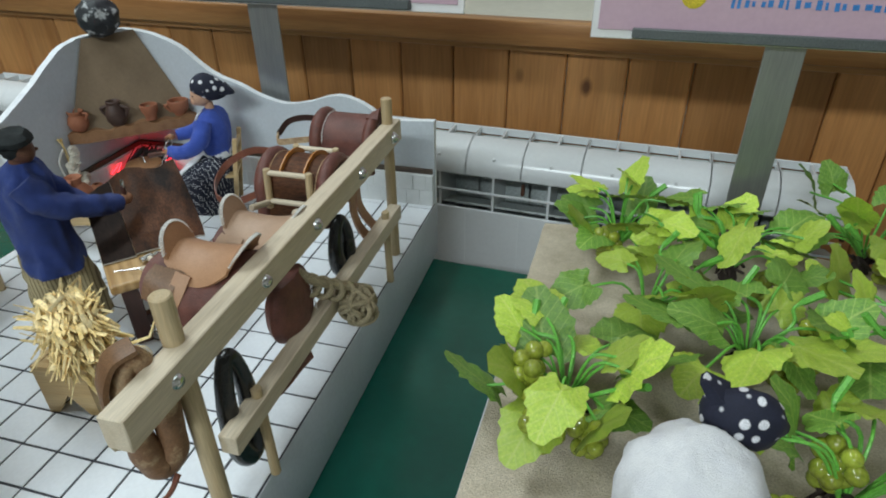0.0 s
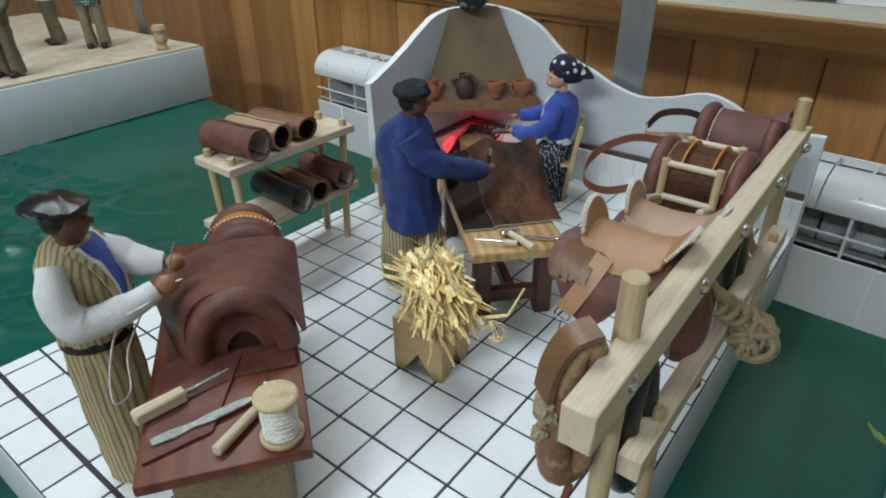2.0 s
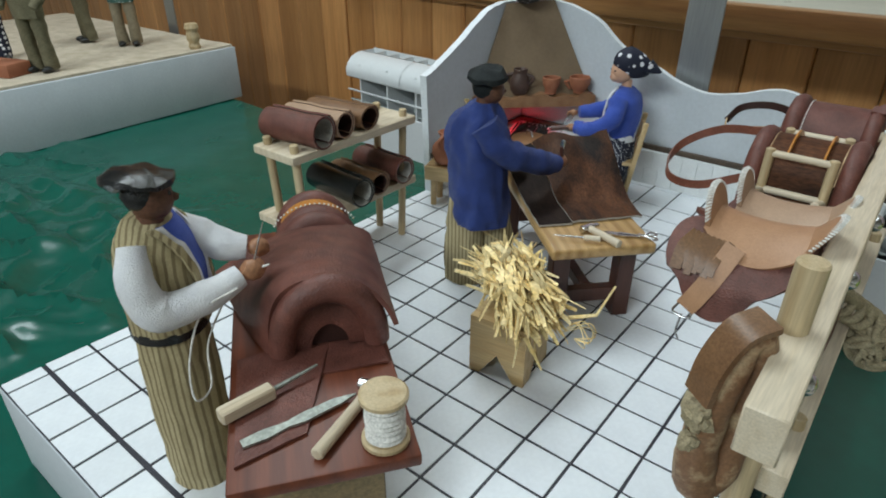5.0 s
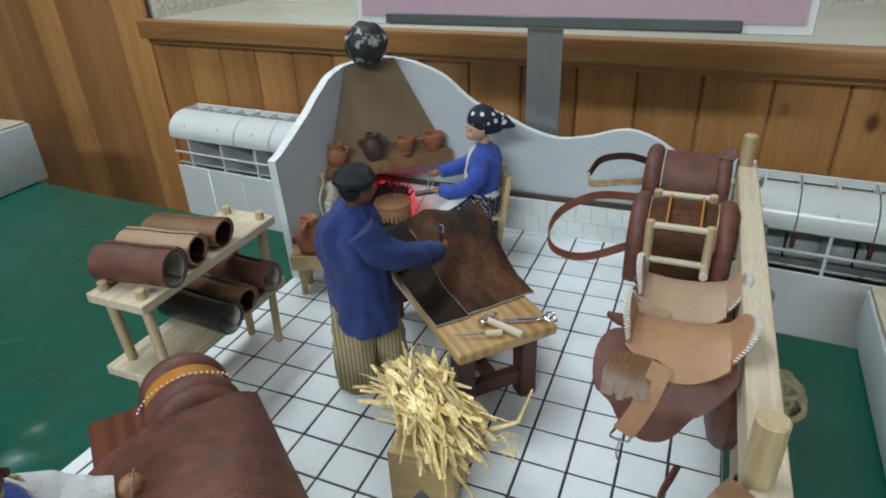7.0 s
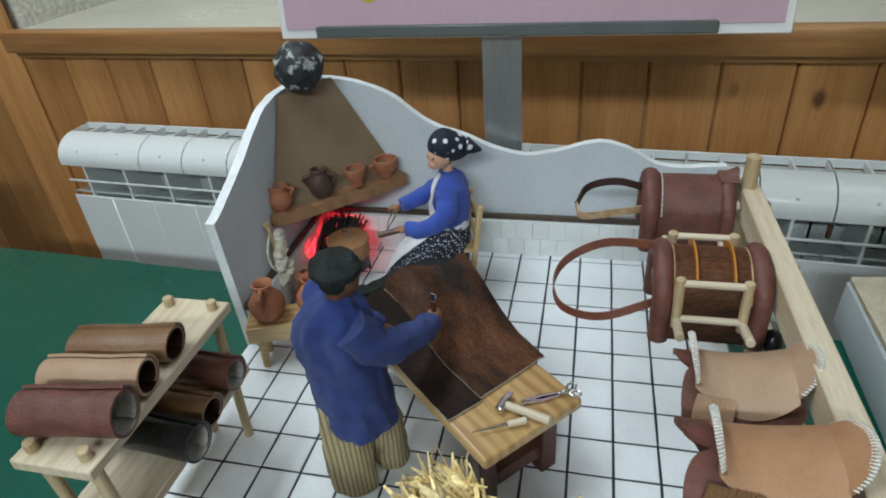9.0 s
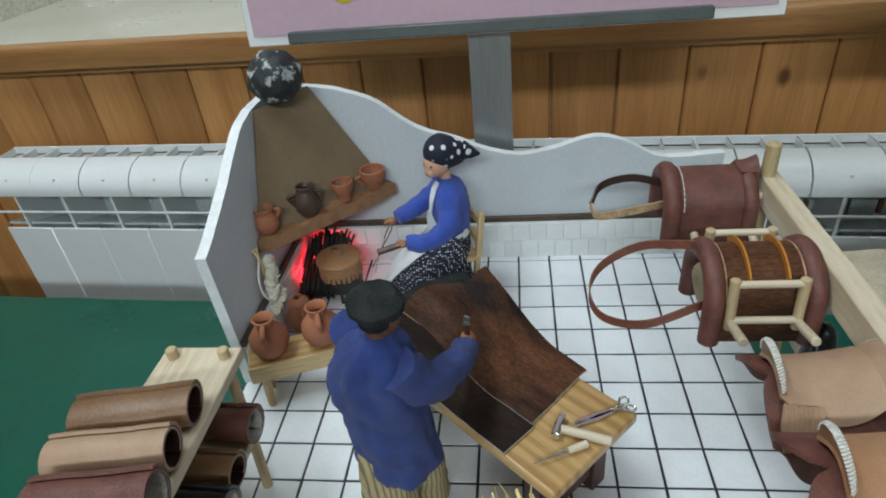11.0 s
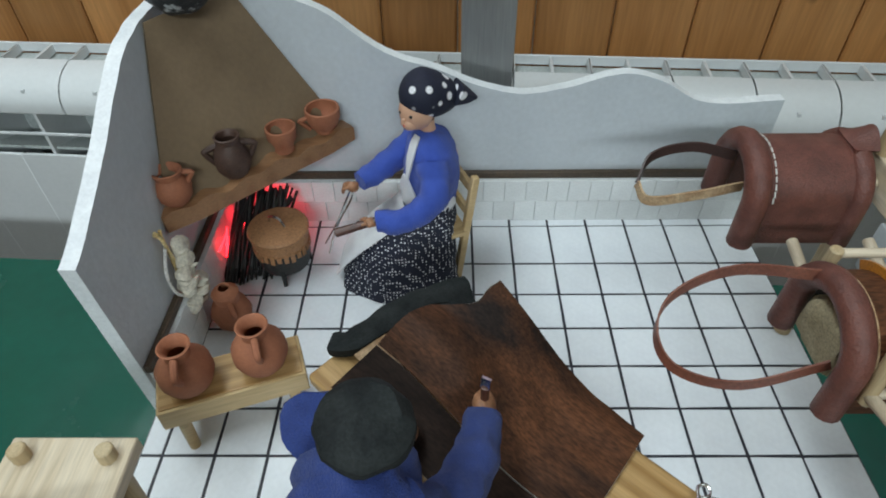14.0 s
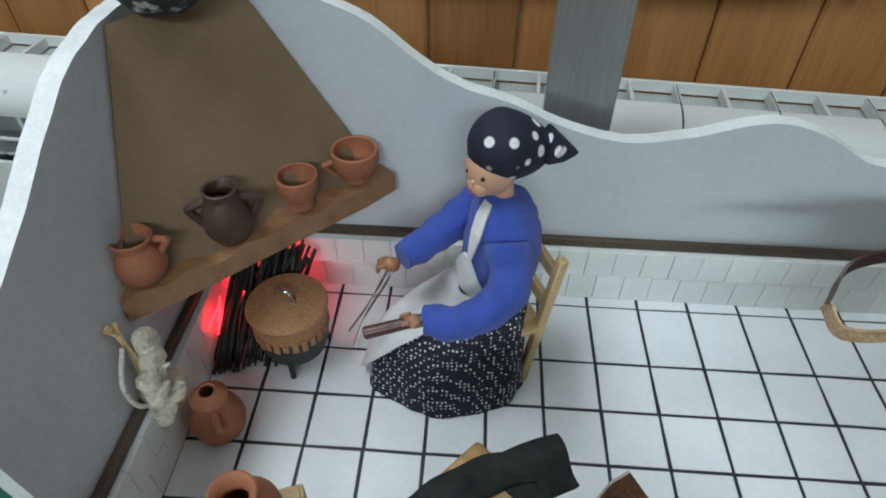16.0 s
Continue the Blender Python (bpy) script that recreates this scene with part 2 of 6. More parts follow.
ROPE = shade("hemp_rope", (0.36, 0.30, 0.19), (0.26, 0.21, 0.125), 0.9, 120, 900, 0.5, fine_mix=0.3)
THREAD = shade("white_thread", (0.72, 0.70, 0.66), (0.6, 0.58, 0.54), 0.7, 200, 900, 0.3)
BLUE = shade("blue_cloth", (0.022, 0.050, 0.230), (0.013, 0.032, 0.160), 0.85, 75, 1500, 0.7, sheen=0.1, fine_mix=0.12, dist=0.0022)
BRIGHTBLUE = shade("bright_blue_felt", (0.045, 0.095, 0.46), (0.032, 0.070, 0.36), 0.9, 80, 1500, 0.6, sheen=0.15, fine_mix=0.1, dist=0.002)
WHITECLOTH = shade("white_cloth", (0.82, 0.82, 0.83), (0.72, 0.72, 0.75), 0.85, 80, 1500, 0.6, fine_mix=0.05, dist=0.002)
CORD = patterned(shade("khaki_corduroy", (0.45, 0.375, 0.215), (0.38, 0.31, 0.17), 0.85, 60, 1200, 0.3, fine_mix=0.12), (0.21, 0.160, 0.082), "X", 105, 0.15, 0.5)
NAVYDOT = patterned(shade("navy_dotted_cloth", (0.010, 0.012, 0.030), (0.008, 0.010, 0.024), 0.8, 60, 1200, 0.2), (0.75, 0.75, 0.78), "dots", 105, 0.26, 0.32)
SKIRTDOT = patterned(shade("navy_small_dotted_cloth", (0.010, 0.012, 0.030), (0.008, 0.010, 0.024), 0.8, 60, 1200, 0.2), (0.75, 0.75, 0.78), "dots", 430, 0.24, 0.31)
SKIN = shade("doll_skin", (0.34, 0.16, 0.08), (0.28, 0.125, 0.06), 0.5, 40)
DARKSKIN = shade("doll_tanned_skin", (0.13, 0.055, 0.03), (0.10, 0.042, 0.024), 0.5, 40)
PALESKIN = shade("doll_vinyl", (0.62, 0.36, 0.24), (0.58, 0.33, 0.22), 0.4, 20, 300, 0.02, fine_mix=0.02)
GARLIC = shade("garlic_skin", (0.70, 0.66, 0.56), (0.58, 0.53, 0.43), 0.55, 90, 500, 0.2)
SAND = shade("sandy_burlap", (0.58, 0.50, 0.39), (0.44, 0.37, 0.27), 0.95, 45, 700, 0.6, dist=0.002, fine_mix=0.2)
LEAF = shade("vine_leaf", (0.54, 0.66, 0.090), (0.30, 0.48, 0.050), 0.32, 30, 350, 0.25, rand=0.35, island=False, contrast=(0.3, 0.7))


def veined(m, colour):
    """Pale veins of a leaf: a midrib and slanting side veins, in the leaf's own space."""
    N, L = m.node_tree.nodes, m.node_tree.links
    mul = next(n for n in N if n.type == "VECT_MATH" and n.operation == "SCALE")
    src = mul.inputs[0].links[0].from_socket
    tc = next(n for n in N if n.type == "TEX_COORD")
    xyz = N.new("ShaderNodeSeparateXYZ")
    L.new(tc.outputs["Object"], xyz.inputs[0])

    def calc(op, a, b=0.0, c=0.0):
        node = N.new("ShaderNodeMath")
        node.operation = op
        for i, v in enumerate((a, b, c)):
            if isinstance(v, (int, float)):
                node.inputs[i].default_value = v
            else:
                L.new(v, node.inputs[i])
        return node.outputs[0]

    ay = calc("ABSOLUTE", xyz.outputs["Y"])
    slant = calc("MULTIPLY_ADD", ay, -1.1, xyz.outputs["X"])
    saw = calc("PINGPONG", calc("ADD", slant, 5.0), 0.075)
    rib = calc("LESS_THAN", calc("MINIMUM", saw, calc("MULTIPLY", ay, 0.55)), 0.0075)
    mx = N.new("ShaderNodeMix")
    mx.data_type = "RGBA"
    mx.inputs["B"].default_value = (*colour, 1)
    L.new(src, mx.inputs["A"])
    L.new(calc("MULTIPLY", rib, 0.38), mx.inputs["Factor"])
    L.new(mx.outputs["Result"], mul.inputs[0])
    return m


LEAF = veined(LEAF, (0.62, 0.66, 0.22))
LEAFDARK = shade("vine_leaf_dark", (0.20, 0.36, 0.05), (0.09, 0.22, 0.035), 0.45, 30, 350, 0.25, rand=0.25)
LEAFDARK = veined(LEAFDARK, (0.48, 0.58, 0.16))
STEM = shade("plastic_stem", (0.16, 0.48, 0.07), (0.12, 0.38, 0.05), 0.4, 60)
GRAPE = shade("green_grape", (0.30, 0.36, 0.045), (0.24, 0.27, 0.03), 0.18, 50, 300, 0.03, coat=0.4, rand=0.2, island=True)
SOIL = shade("dark_soil", (0.045, 0.030, 0.022), (0.025, 0.017, 0.013), 0.9, 90, 600, 0.6, dist=0.003)
EMBER = shade("red_ember", (0.5, 0.01, 0.01), (0.3, 0.0, 0.0), 0.5, 80, emit=(1.0, 0.02, 0.03), power=6.0)
STONE = shade("black_painted_stone", (0.018, 0.021, 0.024), (0.42, 0.44, 0.44), 0.6, 88, 500, 0.5, dist=0.001, contrast=(0.54, 0.61), fine_mix=0.3)
BENCHBOX = shade("ochre_board", (0.22, 0.155, 0.07), (0.17, 0.12, 0.055), 0.6, 30)
KHAKI = shade("khaki_cloth", (0.17, 0.15, 0.09), (0.12, 0.105, 0.06), 0.9, 70)
BEIGE = shade("beige_cloth", (0.30, 0.25, 0.17), (0.22, 0.18, 0.12), 0.9, 70)
CHECK = patterned(shade("green_checked_cloth", (0.05, 0.12, 0.10), (0.03, 0.08, 0.07), 0.9, 70), (0.45, 0.50, 0.47), "dots", 150, 0.2, 0.4)
WORNHIDE = shade("worn_brown_hide", (0.20, 0.100, 0.048), (0.47, 0.34, 0.20), 0.6, 55, 700, 0.4, contrast=(0.50, 0.66), fine_mix=0.2)
LIPS = shade("doll_lips", (0.45, 0.08, 0.07), (0.4, 0.07, 0.06), 0.4, 60)

# ---- building helpers ----
def mesh_of(name, bm, mats, smooth=True, angle=38):
    me = bpy.data.meshes.new(name)
    bmesh.ops.recalc_face_normals(bm, faces=bm.faces)
    if smooth:
        lim = math.radians(angle)
        for f in bm.faces:
            f.smooth = True
        for e in bm.edges:
            if len(e.link_faces) == 2 and e.calc_face_angle(0) > lim:
                e.smooth = False
    bm.to_mesh(me)
    bm.free()
    for m in (mats if isinstance(mats, (list, tuple)) else [mats]):
        me.materials.append(m)
    return me


def thing(name, label, category, m=None, group="", kind=""):
    """An Empty at the base of a thing that has parts."""
    ob = new(name)
    ob.empty_display_size = 0.02
    ob.matrix_world = m or Matrix()
    return tagged(ob, label, category, group, kind)


def part(name, bm, mat, parent, label="", m=None, smooth=True):
    ob = new(name, mesh_of(name, bm, mat, smooth))
    ob.parent = parent
    if m is not None:
        ob.matrix_basis = m
    return tagged(ob, label)


def single(name, bm, mat, label, category, m=None, group="", kind="", smooth=True):
    """A thing that is one mesh."""
    ob = new(name, mesh_of(name, bm, mat, smooth))
    if m is not None:
        ob.matrix_world = m
    return tagged(ob, label, category, group, kind)


def use(bm, faces, index):
    for f in faces:
        f.material_index = index


def box(bm, size, at=(0, 0, 0), rot=(0, 0, 0), bevel=0.0, mi=0, seg=2, m=None):
    r = bmesh.ops.create_cube(bm, size=1)
    vs = r["verts"]
    mm = (m or Matrix()) @ pose(*at, *rot) @ Matrix.Diagonal((*size, 1))
    bmesh.ops.transform(bm, matrix=mm, verts=vs)
    fs = {f for v in vs for f in v.link_faces}
    if bevel:
        es = {e for v in vs for e in v.link_edges}
        rb = bmesh.ops.bevel(bm, geom=list(es), offset=bevel, segments=seg, profile=0.5, affect="EDGES")
        fs = {f for f in fs if f.is_valid} | set(rb["faces"])
    use(bm, fs, mi)
    return fs


def rod(bm, p0, p1, r0, r1=None, seg=12, mi=0, cap=True, bevel=0.0):
    r1 = r0 if r1 is None else r1
    a, b = Vector(p0), Vector(p1)
    d = b - a
    q = d.to_track_quat("Z", "Y").to_matrix().to_4x4()
    L = d.length
    prof = [(r0, 0), (r1, L)]
    if bevel:
        prof = [(r0 - bevel, 0), (r0, bevel), (r1, L - bevel), (r1 - bevel, L)]
    return lathe(bm, prof, seg, Matrix.Translation(a) @ q, mi, cap)


def lathe(bm, prof, seg=24, m=None, mi=0, cap=True, squash=(1, 1)):
    m = m or Matrix()
    rings, faces = [], []
    for r, z in prof:
        if r <= 1e-6:
            rings.append([bm.verts.new(m @ Vector((0, 0, z)))])
        else:
            rings.append([bm.verts.new(m @ Vector((r * squash[0] * math.cos(2 * math.pi * i / seg), r * squash[1] * math.sin(2 * math.pi * i / seg), z))) for i in range(seg)])
    for a, b in zip(rings, rings[1:]):
        for i in range(seg):
            j = (i + 1) % seg
            if len(a) == 1 and len(b) == 1:
                continue
            if len(a) == 1:
                faces.append(bm.faces.new((a[0], b[i], b[j])))
            elif len(b) == 1:
                faces.append(bm.faces.new((a[i], a[j], b[0])))
            else:
                faces.append(bm.faces.new((a[i], a[j], b[j], b[i])))
    if cap:
        for ring in (rings[0], rings[-1]):
            if len(ring) > 2:
                faces.append(bm.faces.new(ring))
    use(bm, faces, mi)
    return faces


def smooth_path(pts, n=6, closed=False):
    """Catmull-Rom points through pts."""
    P = [Vector(p) for p in pts]
    out = []
    k = len(P)
    rng = range(k if closed else k - 1)
    for i in rng:
        p1, p2 = P[i], P[(i + 1) % k]
        p0 = P[i - 1] if (closed or i) else p1 * 2 - p2
        p3 = P[(i + 2) % k] if (closed or i + 2 < k) else p2 * 2 - p1
        for s in range(n):
            t = s / n
            out.append(0.5 * ((2 * p1) + (p2 - p0) * t + (2 * p0 - 5 * p1 + 4 * p2 - p3) * t * t + (3 * p1 - p0 - 3 * p2 + p3) * t ** 3))
    if not closed:
        out.append(P[-1])
    return out


def tube(bm, pts, radii, seg=10, mi=0, closed=False, flat=None, up=(0, 0, 1), cap=True):
    """A tube through pts; flat=(w, h) gives a band, w along 'up' crossed with the path."""
    P = [Vector(p) for p in pts]
    n = len(P)
    rings, faces = [], []
    for i, p in enumerate(P):
        a = P[(i - 1) % n] if (closed or i) else p
        b = P[(i + 1) % n] if (closed or i < n - 1) else p
        t = (b - a).normalized()
        u = Vector(up)
        side = t.cross(u)
        if side.length < 1e-4:
            side = t.cross(Vector((1, 0.1, 0)))
        side.normalize()
        nor = side.cross(t).normalized()
        r = radii[i] if isinstance(radii, (list, tuple)) else radii
        ring = []
        for s in range(seg):
            c, d = math.cos(2 * math.pi * s / seg), math.sin(2 * math.pi * s / seg)
            if flat:
                c = max(-1, min(1, c * 1.5))
                d = max(-1, min(1, d * 1.5))
                ring.append(bm.verts.new(p + side * c * flat[0] * r + nor * d * flat[1] * r))
            else:
                ring.append(bm.verts.new(p + side * c * r + nor * d * r))
        rings.append(ring)
    pairs = list(zip(rings, rings[1:])) + ([(rings[-1], rings[0])] if closed else [])
    for a, b in pairs:
        for s in range(seg):
            j = (s + 1) % seg
            faces.append(bm.faces.new((a[s], a[j], b[j], b[s])))
    if cap and not closed:
        faces.append(bm.faces.new(rings[0]))
        faces.append(bm.faces.new(rings[-1]))
    use(bm, faces, mi)
    return faces


def prism(bm, outline, depth, m=None, mi=0, side_mi=None):
    """An outline in x, z, given depth along y."""
    m = m or Matrix()
    a = [bm.verts.new(m @ Vector((x, 0, z))) for x, z in outline]
    b = [bm.verts.new(m @ Vector((x, depth, z))) for x, z in outline]
    fs = [bm.faces.new(a), bm.faces.new(b)]
    use(bm, fs, mi)
    sides = [bm.faces.new((a[i], a[(i + 1) % len(a)], b[(i + 1) % len(a)], b[i])) for i in range(len(a))]
    use(bm, sides, mi if side_mi is None else side_mi)
    return fs + sides


def sheet(bm, fn, nu, nv, thick=0.0015, mi=0, under=None, rim=None):
    """A curved sheet fn(u, v) -> point, u and v in 0..1, with real thickness."""
    top = [[Vector(fn(i / nu, j / nv)) for j in range(nv + 1)] for i in range(nu + 1)]
    up, low = [], []
    for i in range(nu + 1):
        ru, rl = [], []
        for j in range(nv + 1):
            du = top[min(i + 1, nu)][j] - top[max(i - 1, 0)][j]
            dv = top[i][min(j + 1, nv)] - top[i][max(j - 1, 0)]
            n = du.cross(dv)
            n = n.normalized() if n.length > 1e-9 else Vector((0, 0, 1))
            ru.append(bm.verts.new(top[i][j] + n * thick / 2))
            rl.append(bm.verts.new(top[i][j] - n * thick / 2))
        up.append(ru)
        low.append(rl)
    f1, f2, f3 = [], [], []
    for i in range(nu):
        for j in range(nv):
            f1.append(bm.faces.new((up[i][j], up[i + 1][j], up[i + 1][j + 1], up[i][j + 1])))
            f2.append(bm.faces.new((low[i][j], low[i][j + 1], low[i + 1][j + 1], low[i + 1][j])))
    ring = [(i, 0) for i in range(nu)] + [(nu, j) for j in range(nv)] + [(i, nv) for i in range(nu, 0, -1)] + [(0, j) for j in range(nv, 0, -1)]
    for (i, j), (k, l) in zip(ring, ring[1:] + ring[:1]):
        f3.append(bm.faces.new((up[i][j], low[i][j], low[k][l], up[k][l])))
    use(bm, f1, mi)
    use(bm, f2, mi if under is None else under)
    use(bm, f3, mi if rim is None else rim)


def ball(bm, at, r, mi=0, sub=2, scale=(1, 1, 1), rough=0.0, m=None):
    res = bmesh.ops.create_icosphere(bm, subdivisions=sub, radius=1)
    for v in res["verts"]:
        k = 1 + (rough * noise.noise(v.co * 2.3 + Vector(at) * 90) if rough else 0)
        v.co = Vector((v.co.x * scale[0], v.co.y * scale[1], v.co.z * scale[2])) * r * k
    bmesh.ops.transform(bm, matrix=(m or Matrix()) @ Matrix.Translation(at), verts=res["verts"])
    use(bm, {f for v in res["verts"] for f in v.link_faces}, mi)


def cloud(bm, rings, seg=24, mi=0, crease=0.0, seed=0, cap=True):
    """A soft body from rings (centre x, y, z, radius x, radius y), with folds of cloth."""
    rs, faces = [], []
    if len(rings) > 2:
        fine = []
        for k in range(len(rings) - 1):
            p0, p1, p2 = rings[max(k - 1, 0)], rings[k], rings[k + 1]
            p3 = rings[min(k + 2, len(rings) - 1)]
            for t in (0, 0.25, 0.5, 0.75):
                fine.append(tuple(0.5 * (2 * b + (c - a) * t + (2 * a - 5 * b + 4 * c - d) * t * t + (3 * b - a - 3 * c + d) * t ** 3) for a, b, c, d in zip(p0, p1, p2, p3)))
        rings = fine + [rings[-1]]
        seg = int(seg * 1.6)
    for k, (x, y, z, rx, ry) in enumerate(rings):
        k *= 0.25 if len(rings) > 2 else 1
        ring = []
        for i in range(seg):
            a = 2 * math.pi * i / seg
            f = 1 + crease * noise.noise(Vector((math.cos(a) * 2.6 + seed, math.sin(a) * 2.6, k * 0.35)))
            ring.append(bm.verts.new((x + rx * f * math.cos(a), y + ry * f * math.sin(a), z)))
        rs.append(ring)
    for a, b in zip(rs, rs[1:]):
        for i in range(seg):
            j = (i + 1) % seg
            faces.append(bm.faces.new((a[i], a[j], b[j], b[i])))
    if cap:
        faces.append(bm.faces.new(rs[0]))
        faces.append(bm.faces.new(rs[-1]))
    use(bm, faces, mi)


def wrinkle(bm, indices, amp=0.0011, freq=105.0):
    """Folds pressed into cloth: ridges of noise along the normals."""
    bm.normal_update()
    moves = []
    for v in bm.verts:
        if v.link_faces and all(f.material_index in indices for f in v.link_faces):
            p = Vector((v.co.x, v.co.y, v.co.z * 0.75)) * freq
            ridge = 1 - 2 * abs(noise.noise(p)) + 0.5 * noise.noise(p * 2.3)
            moves.append((v, v.normal * amp * (ridge - 0.6)))
    for v, d in moves:
        v.co += d


B = bmesh.new

# ---- the hall: panelled wall, radiator, sill, floor ----
BACK = pose(0, 0, 0, 0, 0, -3.1)
TABLE_Z = -0.073


def slab(name, size, at, mat, label, category, m=BACK, bevel=0.0):
    bm = B()
    box(bm, size, at, bevel=bevel)
    return single(name, bm, mat, label, category, m, kind="structure")


slab("floor", (9, 9, 0.1), (-0.5, -2.0, -0.90), FLOOR, "brown polished hall floor", "floor")
slab("ceiling", (9, 9, 0.1), (-0.5, -2.0, 1.95), PLASTER, "cream plaster ceiling", "ceiling")
slab("wall_south", (9, 0.1, 2.85), (-0.5, -5.05, 0.525), PLASTER, "cream plaster wall", "wall")
slab("wall_east", (0.1, 5.9, 2.85), (3.05, -2.05, 0.525), PLASTER, "cream plaster wall", "wall")
slab("wall_west", (0.1, 5.9, 2.85), (-4.05, -2.05, 0.525), PLASTER, "cream plaster wall", "wall")
slab("wall_north_upper", (9, 0.1, 1.735), (-0.5, 0.74, 1.0325), PLASTER, "cream plaster wall above the sill", "wall")
wall_n = slab("wall_north", (9, 0.08, 0.98), (-0.5, 0.352, -0.36), PLASTER, "wall panelled with varnished pine planks", "wall")

bm = B()
box(bm, (4.6, 0.42, 0.03), (1.19, 0.485, 0.150), bevel=0.004)
sill = single("window_sill", bm, SILL, "cream stone window sill above pine rail", "sill", BACK, kind="structure")
bm = B()
box(bm, (4.6, 0.030, 0.034), (1.19, 0.279, 0.152), bevel=0.003)
box(bm, (4.6, 0.016, 0.012), (1.19, 0.290, 0.129), bevel=0.003)
single("rail", bm, RAIL, "pine rail along the edge of the sill", "trim", BACK, kind="structure")
# panelling goes on upwards beyond the end of the sill
slab("wall_north_side", (2.9, 0.42, 1.78), (-2.56, 0.534, 1.02), PLASTER, "wall panelled with varnished pine planks", "wall")


def radiator_section(parent_name="radiator"):
    """One aluminium section: flat front, windowed head with a web, rounded hood, slotted top."""
    t = thing("radiator_section", "white enamelled aluminium radiator section", "radiator", group="radiator sections along the wall")
    bm = B()
    box(bm, (0.0785, 0.004, 0.62), (0, 0.186, -0.405), bevel=0.0015, seg=1)
    box(bm, (0.0785, 0.003, 0.004), (0, 0.187, -0.067), bevel=0.001, seg=1)
    part("front_panel", bm, ENAMEL, t)
    bm = B()
    box(bm, (0.0035, 0.075, 0.70), (0, 0.225, -0.36))
    part("web", bm, ENAMEL, t)
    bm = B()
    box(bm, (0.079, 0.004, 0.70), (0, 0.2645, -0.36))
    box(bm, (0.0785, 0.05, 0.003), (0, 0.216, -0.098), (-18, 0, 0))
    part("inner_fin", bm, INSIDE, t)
    bm = B()
    prof = []
    for k in range(9):
        a = math.radians(-12 + 102 * k / 8)
        prof.append((0.229 - 0.046 * math.cos(a), -0.030 + 0.037 * math.sin(a)))
    inner = [(y + 0.004 * (0.229 - y) / 0.046, z - 0.003) for y, z in prof]
    out = prof + inner[::-1]
    a = [bm.verts.new((-0.0388, y, z)) for y, z in out]
    b = [bm.verts.new((0.0388, y, z)) for y, z in out]
    bm.faces.new(a), bm.faces.new(b)
    for i in range(len(out)):
        j = (i + 1) % len(out)
        bm.faces.new((a[i], a[j], b[j], b[i]))
    part("hood", bm, ENAMEL, t)
    bm = B()
    box(bm, (0.0775, 0.003, 0.012), (0, 0.266, 0.003), bevel=0.001, seg=1)
    box(bm, (0.003, 0.036, 0.010), (0, 0.248, 0.002), (0, 0, 0))
    for s in (-1, 1):
        box(bm, (0.002, 0.034, 0.010), (s * 0.0375, 0.248, 0.002))
    part("top_grille", bm, ENAMEL, t)
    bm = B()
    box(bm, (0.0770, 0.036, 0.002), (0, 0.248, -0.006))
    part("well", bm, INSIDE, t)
    bm = B()
    box(bm, (0.0012, 0.004, 0.62), (0.04, 0.188, -0.405))
    part("joint", bm, SEAM, t)
    return t


first = radiator_section()
RADIATOR = BACK @ pose(0.03, 0.2, 0, 0, 0, -1.0) @ pose(-0.03, -0.2, 0)
WIDER = Matrix.Diagonal((1.0525, 1, 1, 1))
first.matrix_world = RADIATOR @ pose(-0.978, 0, 0) @ WIDER
for k in range(1, 18):
    section = copy_thing(first, RADIATOR @ pose(-0.978 + 0.0842 * k, 0, 0) @ WIDER)
    if k > 11:
        bm = B()
        box(bm, (0.0050, 0.006, 0.018), (0.04, 0.194, -0.056), bevel=0.001, seg=1)
        part("plug", bm, RUST, section, "rusty brown joint")

# ---- the exhibition table under its green cloth ----
bm = B()


def cloth(u, v):
    x, y = -1.75 + 3.15 * u, -0.66 + 0.664 * v
    lift = 0.0022 * noise.noise(Vector((x * 5, y * 7, 1.3))) + 0.0012 * noise.noise(Vector((x * 17, y * 23, 4.0)))
    k = max(0.0, min(1.0, (-0.42 - x) * 5)) * max(0.0, min(1.0, (-0.30 - y) * 6))
    ridge = abs(noise.noise(Vector((x * 9 + y * 7, x * 3 - y * 5, 7.0))))
    small = abs(noise.noise(Vector((x * 21 - y * 9, x * 8 + y * 19, 2.0))))
    lift += k * (0.030 * max(0.0, 0.42 - ridge) ** 1.3 + 0.020 * max(0.0, 0.30 - small))
    crease = abs(noise.noise(Vector((x * 5 - y * 13, x * 4 + y * 3, 11.0))))
    lift += k * 0.012 * max(0.0, 1 - crease / 0.10)
    if x > -0.45:
        lift = min(lift, 0.0)
    return x, y, TABLE_Z - 0.003 + lift


sheet(bm, cloth, 360, 84, 0.0016)


def hang(u, v):
    x = -1.75 + 3.15 * u
    return x, -0.661 - 0.012 * (1 - v) * (1 + math.sin(x * 31)), TABLE_Z - 0.004 - 0.45 * (1 - v)


sheet(bm, hang, 120, 6, 0.0016)
single("tablecloth", bm, GREEN, "dark green plastic tablecloth, creased at one side", "tablecloth", BACK)
bm = B()
box(bm, (3.1, 0.64, 0.03), (-0.175, -0.325, TABLE_Z - 0.025), bevel=0.002)
for x in (-1.6, -0.2, 1.25):
    for y in (-0.58, -0.05):
        box(bm, (0.05, 0.05, 0.74), (x, y, TABLE_Z - 0.41))
single("exhibition_table", bm, PINE_X, "long trestle table hidden under a green cloth", "table", BACK)

# ---- the model's own platform, tiles and walls ----
PX0, PX1, PY0, PY1 = -0.4175, 0.003, -0.608, 0.021
bm = B()


